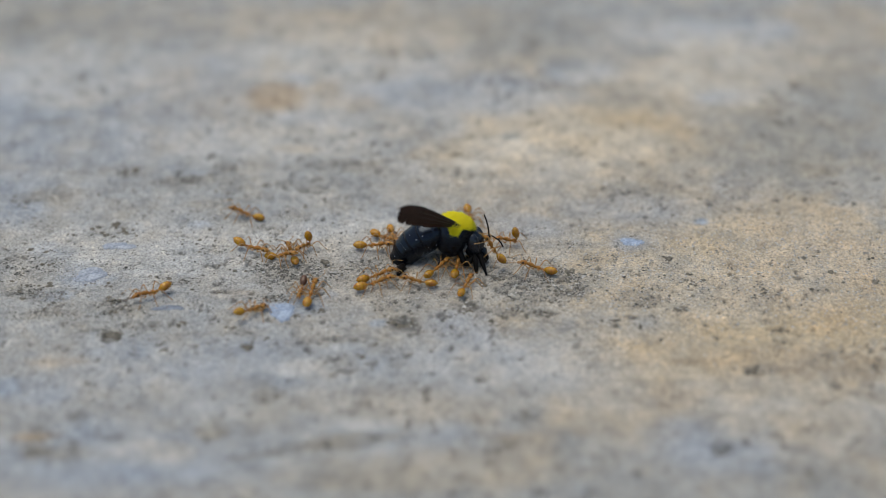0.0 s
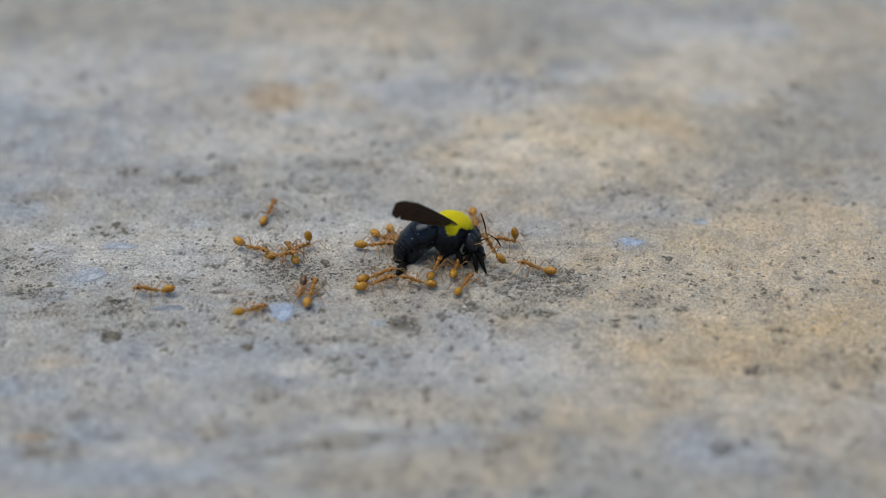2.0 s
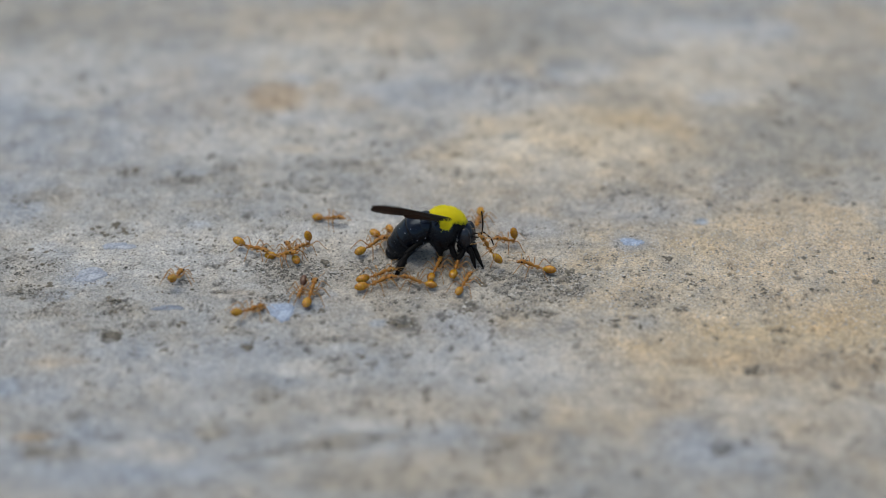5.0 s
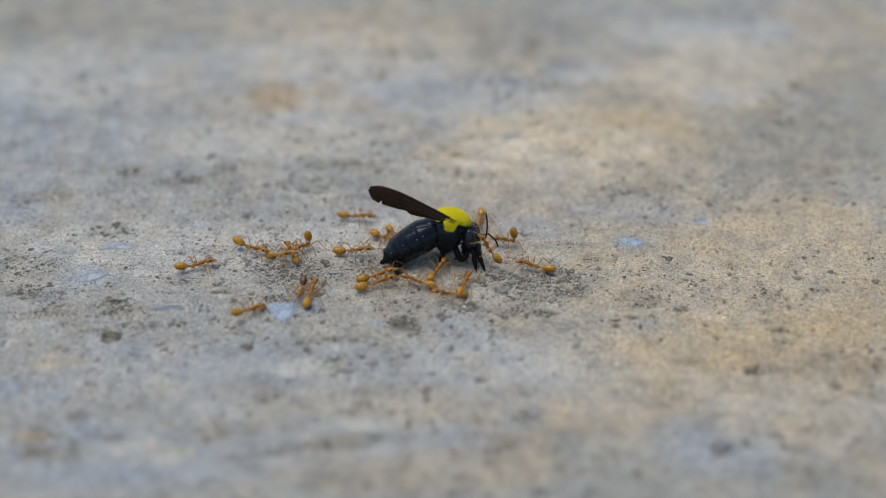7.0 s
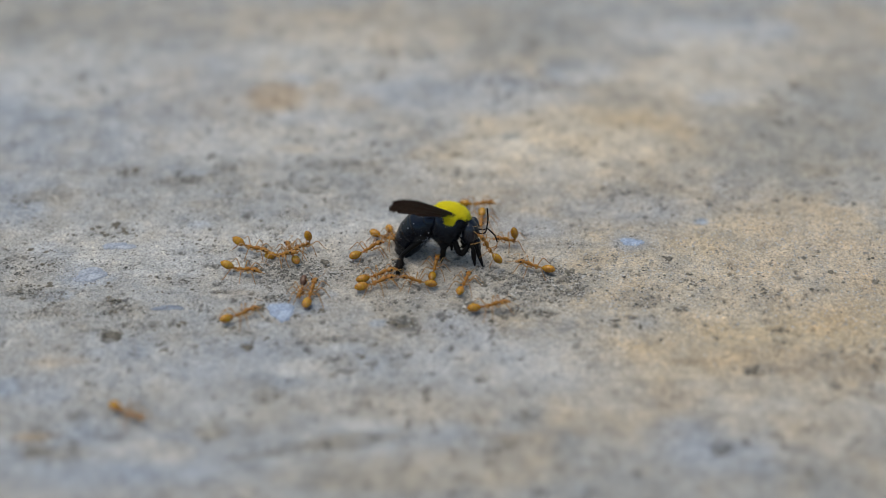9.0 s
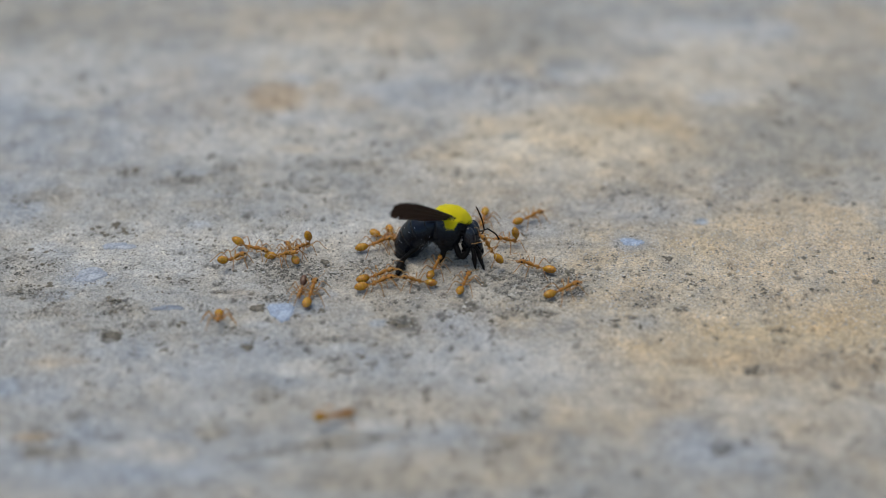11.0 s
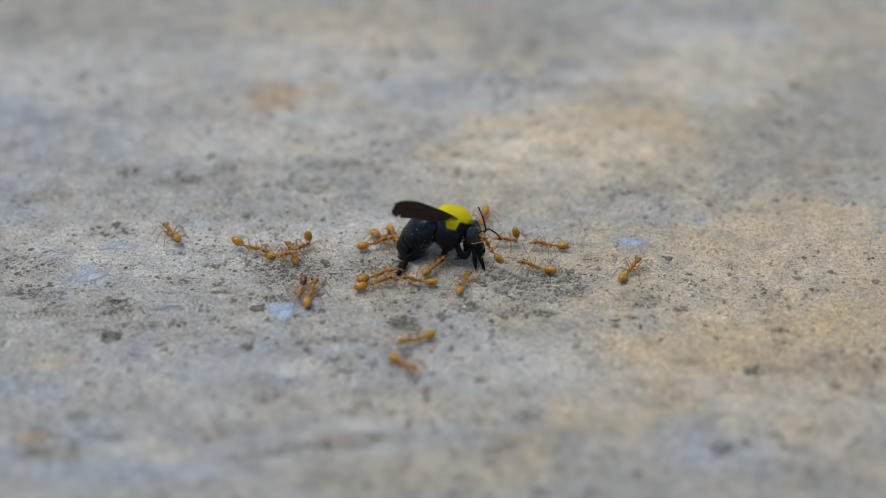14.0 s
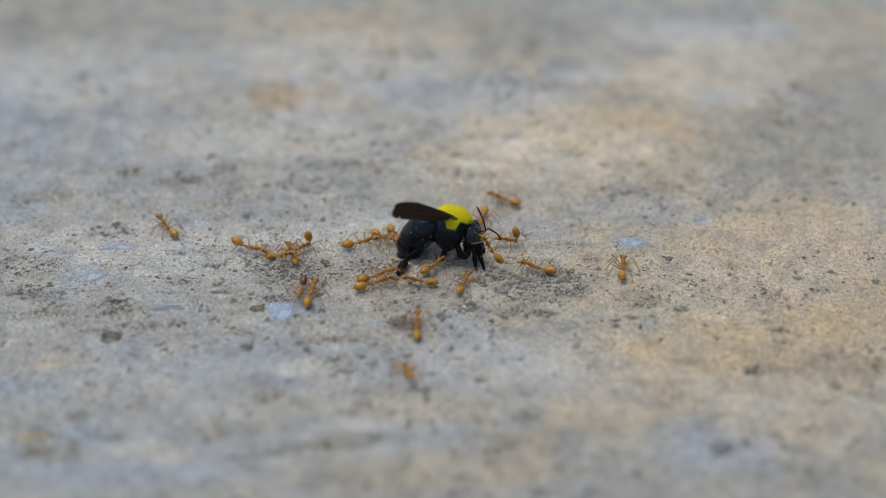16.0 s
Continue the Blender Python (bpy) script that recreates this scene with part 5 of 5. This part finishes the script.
    stride("left_walker", [(0, -61.9, -19.3, -150, -4), (0.5, -61.5, -18.7, -155, -2), (1, -61.4, -18.3, -175, 0), (1.5, -61.7, -18.1, -182, 0), (3.5, -61.6, -18.3, -175, 0), (4, -60.0, -18.0, -220, -20), (4.2, -58.4, -17.2, -251, -25), (6.3, -55.6, -9.8, -303, -4), (6.7, -53.6, -8.8, -337, 2), (7, -53.3, -8.5, -343, 0), (7.5, -45.6, -9.4, -362, -2), (8, -44.2, -9.8, -363, -4), (8.5, -43.4, -10.6, -367, -9), (9, -43.4, -10.4, -373, -6), (9.2, -44.3, -10.7, -368, -11), (10.8, -45.5, -7.8, -327, -16), (11.3, -46.5, -4.9, -286, -19), (11.8, -47.6, -2.8, -284, -15), (12, -48.9, -2.8, -255, -2), (12.5, -55.6, -0.6, -221, -16), (13, -60.9, 3.9, -230, -4), (14, -60.6, 4.3, -240, -2), (14.5, -60.6, 5.7, -239, 0), (15, -60.9, 6.6, -255, -1), (15.5, -61.8, 6.5, -243, -0), (16, -62.2, 7.3, -232, 9)])
    stride("back_walker", [(0, -45.1, 12.7, 166, 8), (1, -45.3, 12.3, 165, 4), (1.5, -45.2, 12.8, 162, 7), (1.75, -42.2, 13.3, 114, 6), (2, -39.3, 13.8, 69, 10), (2.5, -33.2, 13.1, 13, 0), (3, -30.3, 12.4, -2, 0), (3.5, -26.9, 10.7, -11, -4), (4, -26.6, 10.7, -25, 10), (4.2, -26.5, 10.3, -35, 13), (6.3, -21.4, 10.5, -5, -4), (7, -19.3, 11.5, -8, -4), (7.5, -18.1, 11.7, -6, -4), (7.8, -15.4, 11.3, -8, 0), (8, -12.9, 11.5, -5, 0), (8.2, -8.9, 12.0, 1, 0), (8.8, 6.0, 16.4, -21, 9), (9, 8.3, 16.8, -15, 4), (9.2, 10.4, 17.3, -8, 0), (10.8, 16.6, 13.0, 22, -2), (11.3, 22.8, 8.7, 59, -4), (11.5, 22.8, 7.5, 94, -23), (11.75, 22.9, 4.0, 170, -10), (12, 23.1, 0.6, 236, -2), (12.5, 23.3, -1.6, 226, 0), (13, 21.5, -1.6, 213, 0), (13.5, 19.5, -1.5, 186, -4), (14, 23.1, -0.4, 176, 0), (14.5, 26.1, 4.9, 125, -1), (15, 23.2, 8.4, 156, 0), (15.5, 17.5, 13.1, 155, 6), (16, 13.5, 19.3, 152, 0)])
    stride("right_walker", [(0, 3.1, -8.6, 80, -2), (4.2, 3.0, -8.6, 76, -2), (6.3, 2.6, -11.7, 106, -2), (6.55, 1.6, -14.9, 159, 5), (6.8, 0.6, -18.1, 215, 23), (7, 0.5, -20.0, 204, 16), (7.2, 1.2, -20.2, 262, 24), (7.4, 1.9, -20.4, 321, 24), (8, 5.0, -23.8, 330, 17), (8.4, 5.7, -25.3, 327, 17), (8.8, 7.7, -25.1, 387, -16), (9, 10.0, -23.9, 370, 0), (9.2, 11.2, -24.0, 368, 0), (11.3, 28.3, -17.4, 387, 2), (11.5, 30.0, -17.5, 377, 0), (11.8, 33.6, -18.5, 367, 0), (12, 35.2, -17.9, 366, 0), (12.5, 36.2, -17.9, 374, 4), (13, 37.2, -17.3, 384, 0), (13.5, 38.6, -13.6, 414, -2), (14, 40.7, -10.0, 415, 3), (14.5, 39.6, -9.8, 423, 6), (15, 39.2, -9.6, 426, 12), (15.5, 38.9, -9.8, 439, -1), (16, 38.9, -9.3, 443, -3)])
    stride("front_walker", [(0, -40.1, -26.1, 43, -20), (3, -40.3, -26.1, 42, -19), (3.5, -40.7, -26.3, 43, -20), (8.5, -40.5, -26.1, 44, -18), (8.8, -40.9, -26.4, 54, -13), (9, -42.0, -27.1, 31, -4), (9.2, -42.4, -27.4, 27, 0), (10.63, -44.3, -28.2, -22, 8), (10.97, -46.2, -29.0, -80, 18), (11.3, -48.1, -29.8, -139, 20), (11.4, -45.3, -33.1, -200, -1), (11.5, -42.6, -36.5, -277, -25), (11.65, -37.4, -36.0, -317, -14), (11.8, -32.2, -35.5, -357, 0), (12, -31.7, -35.5, -357, 0), (12.5, -27.2, -35.6, -356, 0), (13, -12.1, -36.2, -354, 0), (13.3, -10.4, -37.8, -364, 0), (13.6, -8.9, -42.0, -370, -5), (14, -7.6, -44.7, -412, 2), (14.17, -7.6, -44.9, -477, 3), (14.33, -7.6, -45.0, -532, -10), (14.5, -7.6, -45.2, -589, -25), (15, -7.1, -47.7, -610, -22), (16, -7.0, -47.6, -619, -23)])
    stride("low_walker", [(0, -109.2, -44.2, 6, -11), (7.5, -101.3, -48.6, -8, -19), (8.2, -83.4, -54.6, -3, -18), (8.8, -67.2, -57.1, -25, -2), (9, -60.6, -60.2, -36, -5), (9.2, -57.3, -61.5, -33, -7), (10.8, -32.5, -61.5, 13, -16), (11.3, -7.7, -61.5, 60, -24), (11.5, -7.0, -50.0, 72, -2), (11.8, -1.7, -43.3, 11, 0), (12, 1.8, -43.5, 3, 0), (12.5, 0.8, -36.5, 70, -4), (12.75, 1.0, -34.1, 122, 3), (13, 1.1, -31.8, 155, 6), (13.3, 0.2, -33.4, 170, 0), (13.6, -2.1, -35.2, 195, -6), (14, -5.8, -36.2, 209, -2), (14.5, -6.7, -36.4, 212, -4), (14.75, -6.7, -34.6, 168, -2), (15, -6.6, -32.5, 100, 0), (15.5, -6.1, -31.6, 99, -3), (16, -5.3, -30.5, 89, 3)])
    stride("abdomen_puller", [(0, -14.8, -0.6, -4, 0), (2.5, -14.5, -0.4, -5, 0), (3.5, -12.9, 0.3, 2, 0), (4, -14.8, 1.1, 60, 2), (4.2, -14.7, 0.8, 64, 2), (6.3, -18.4, -1.8, -6, -2), (7, -19.2, -2.7, -1, 0), (7.4, -17.3, -2.5, -6, -2), (8, -16.1, -2.2, -5, 0), (8.6, -15.9, -2.4, -4, 0), (9, -16.4, -2.3, 37, 0), (9.2, -16.8, -2.1, 36, -4), (11.3, -14.3, 0.3, 18, 4), (12, -14.2, 0.4, 46, -4), (12.5, -14.0, 0.6, 64, 0), (13, -13.8, 0.0, 36, 0), (13.5, -13.7, 0.6, 62, 4), (14, -14.3, 0.6, 21, 0), (14.5, -14.9, 1.1, 8, 0), (15, -16.7, 0.9, 9, 0), (16, -17.6, 0.8, 14, 0)])
    stride("far_ant", [(0, 6.0, 11.5, -83, 0), (1.5, 7.0, 10.3, -85, 0), (2.5, 7.2, 10.1, -85, 0), (3.5, 7.6, 10.4, -95, 0), (7, 8.3, 9.9, -98, 0), (9, 8.6, 9.9, -94, 0), (12, 9.2, 10.4, -99, 0), (16, 8.9, 10.7, -98, 0)])
    stride("knot_a", [(0, -41.9, -1.8, -24, -8), (8, -42.1, -1.8, -21, -11), (16, -42.3, -2.0, -16, -14)])
    stride("knot_b", [(0, -34.6, -5.3, -28, 18), (6, -34.6, -5.1, -28, 18), (16, -34.6, -5.3, -28, 18)])
    stride("knot_c", [(0, -33.3, -3.3, 108, 0), (5, -33.3, -3.1, 112, 0), (16, -33.3, -3.3, 108, 0)])
    stride("knot_d", [(0, -30.1, -0.5, -128, 0), (7, -30.2, -0.4, -130, 0), (16, -30.1, -0.5, -128, 0)])
    stride("pair_a", [(0, -27.8, -18.8, 79, 1), (8, -27.9, -18.9, 79, 3), (16, -27.8, -18.8, 79, 1)])
    stride("pair_b", [(0, -30.1, -18.0, -97, 0), (16, -30.1, -18.0, -97, 0)])
    stride("front_puller", [(0, 15.1, 1.4, 180, 0), (4, 14.8, 1.3, 177, 0), (7, 14.7, 1.4, 180, 0), (11.3, 15.1, 1.4, 180, 0), (16, 15.2, 1.4, 180, 0)])
    stride("side_puller", [(0, 20.0, -9.4, 163, 2), (3.5, 19.9, -9.3, 162, 2), (6.5, 19.7, -8.8, 164, 0), (9, 19.6, -8.8, 163, 0), (12.5, 19.9, -9.1, 164, 2), (16, 19.9, -9.3, 163, 2)])
    stride("face_biter", [(0, 9.6, -7.7, 174, 0), (1.5, 9.6, -7.7, 174, 0), (3, 9.1, -7.7, 174, 0), (7, 8.7, -7.7, 174, 0), (9, 8.7, -7.7, 174, 0), (11.3, 9.0, -7.7, 174, 0), (16, 9.0, -7.7, 174, 0)])
    stride("rear_biter", [(0, -12.5, 2.4, -38, -2), (8, -12.6, 2.4, -38, -2), (16, -12.5, 2.4, -38, -2)])
    stride("rear_second", [(0, -11.0, 3.6, -76, 0), (8, -11.1, 3.6, -73, 0), (16, -11.0, 3.6, -76, 0)])
    stride("hind_puller", [(0, -13.8, -12.4, 21, 2), (7, -13.8, -12.4, 17, 4), (16, -13.7, -12.4, 18, 4)])
    stride("hind_second", [(0, -14.1, -15.3, 19, 2), (7, -13.9, -15.3, 20, 2), (16, -14.1, -15.3, 19, 2)])
    stride("under_biter", [(0, -5.7, -14.5, 171, 2), (7, -5.7, -14.6, 164, 4), (9, -5.7, -14.5, 168, 2), (16, -5.5, -14.3, 172, 0)])
    stride("near_ant", [(0, 5.0, -15.8, 69, -0), (3.5, 4.6, -15.3, 59, 0), (6, 4.7, -15.1, 71, 1), (16, 4.6, -14.8, 70, -0)])
    stride("belly_biter", [(0, -0.8, -9.3, 45, 0), (3.5, -1.7, -9.4, 76, 0), (7, -1.0, -10.0, 60, 0), (9, -1.7, -9.2, 79, 0), (12, -1.4, -8.8, 59, 0), (16, -1.4, -7.9, 42, 0)])


motions()
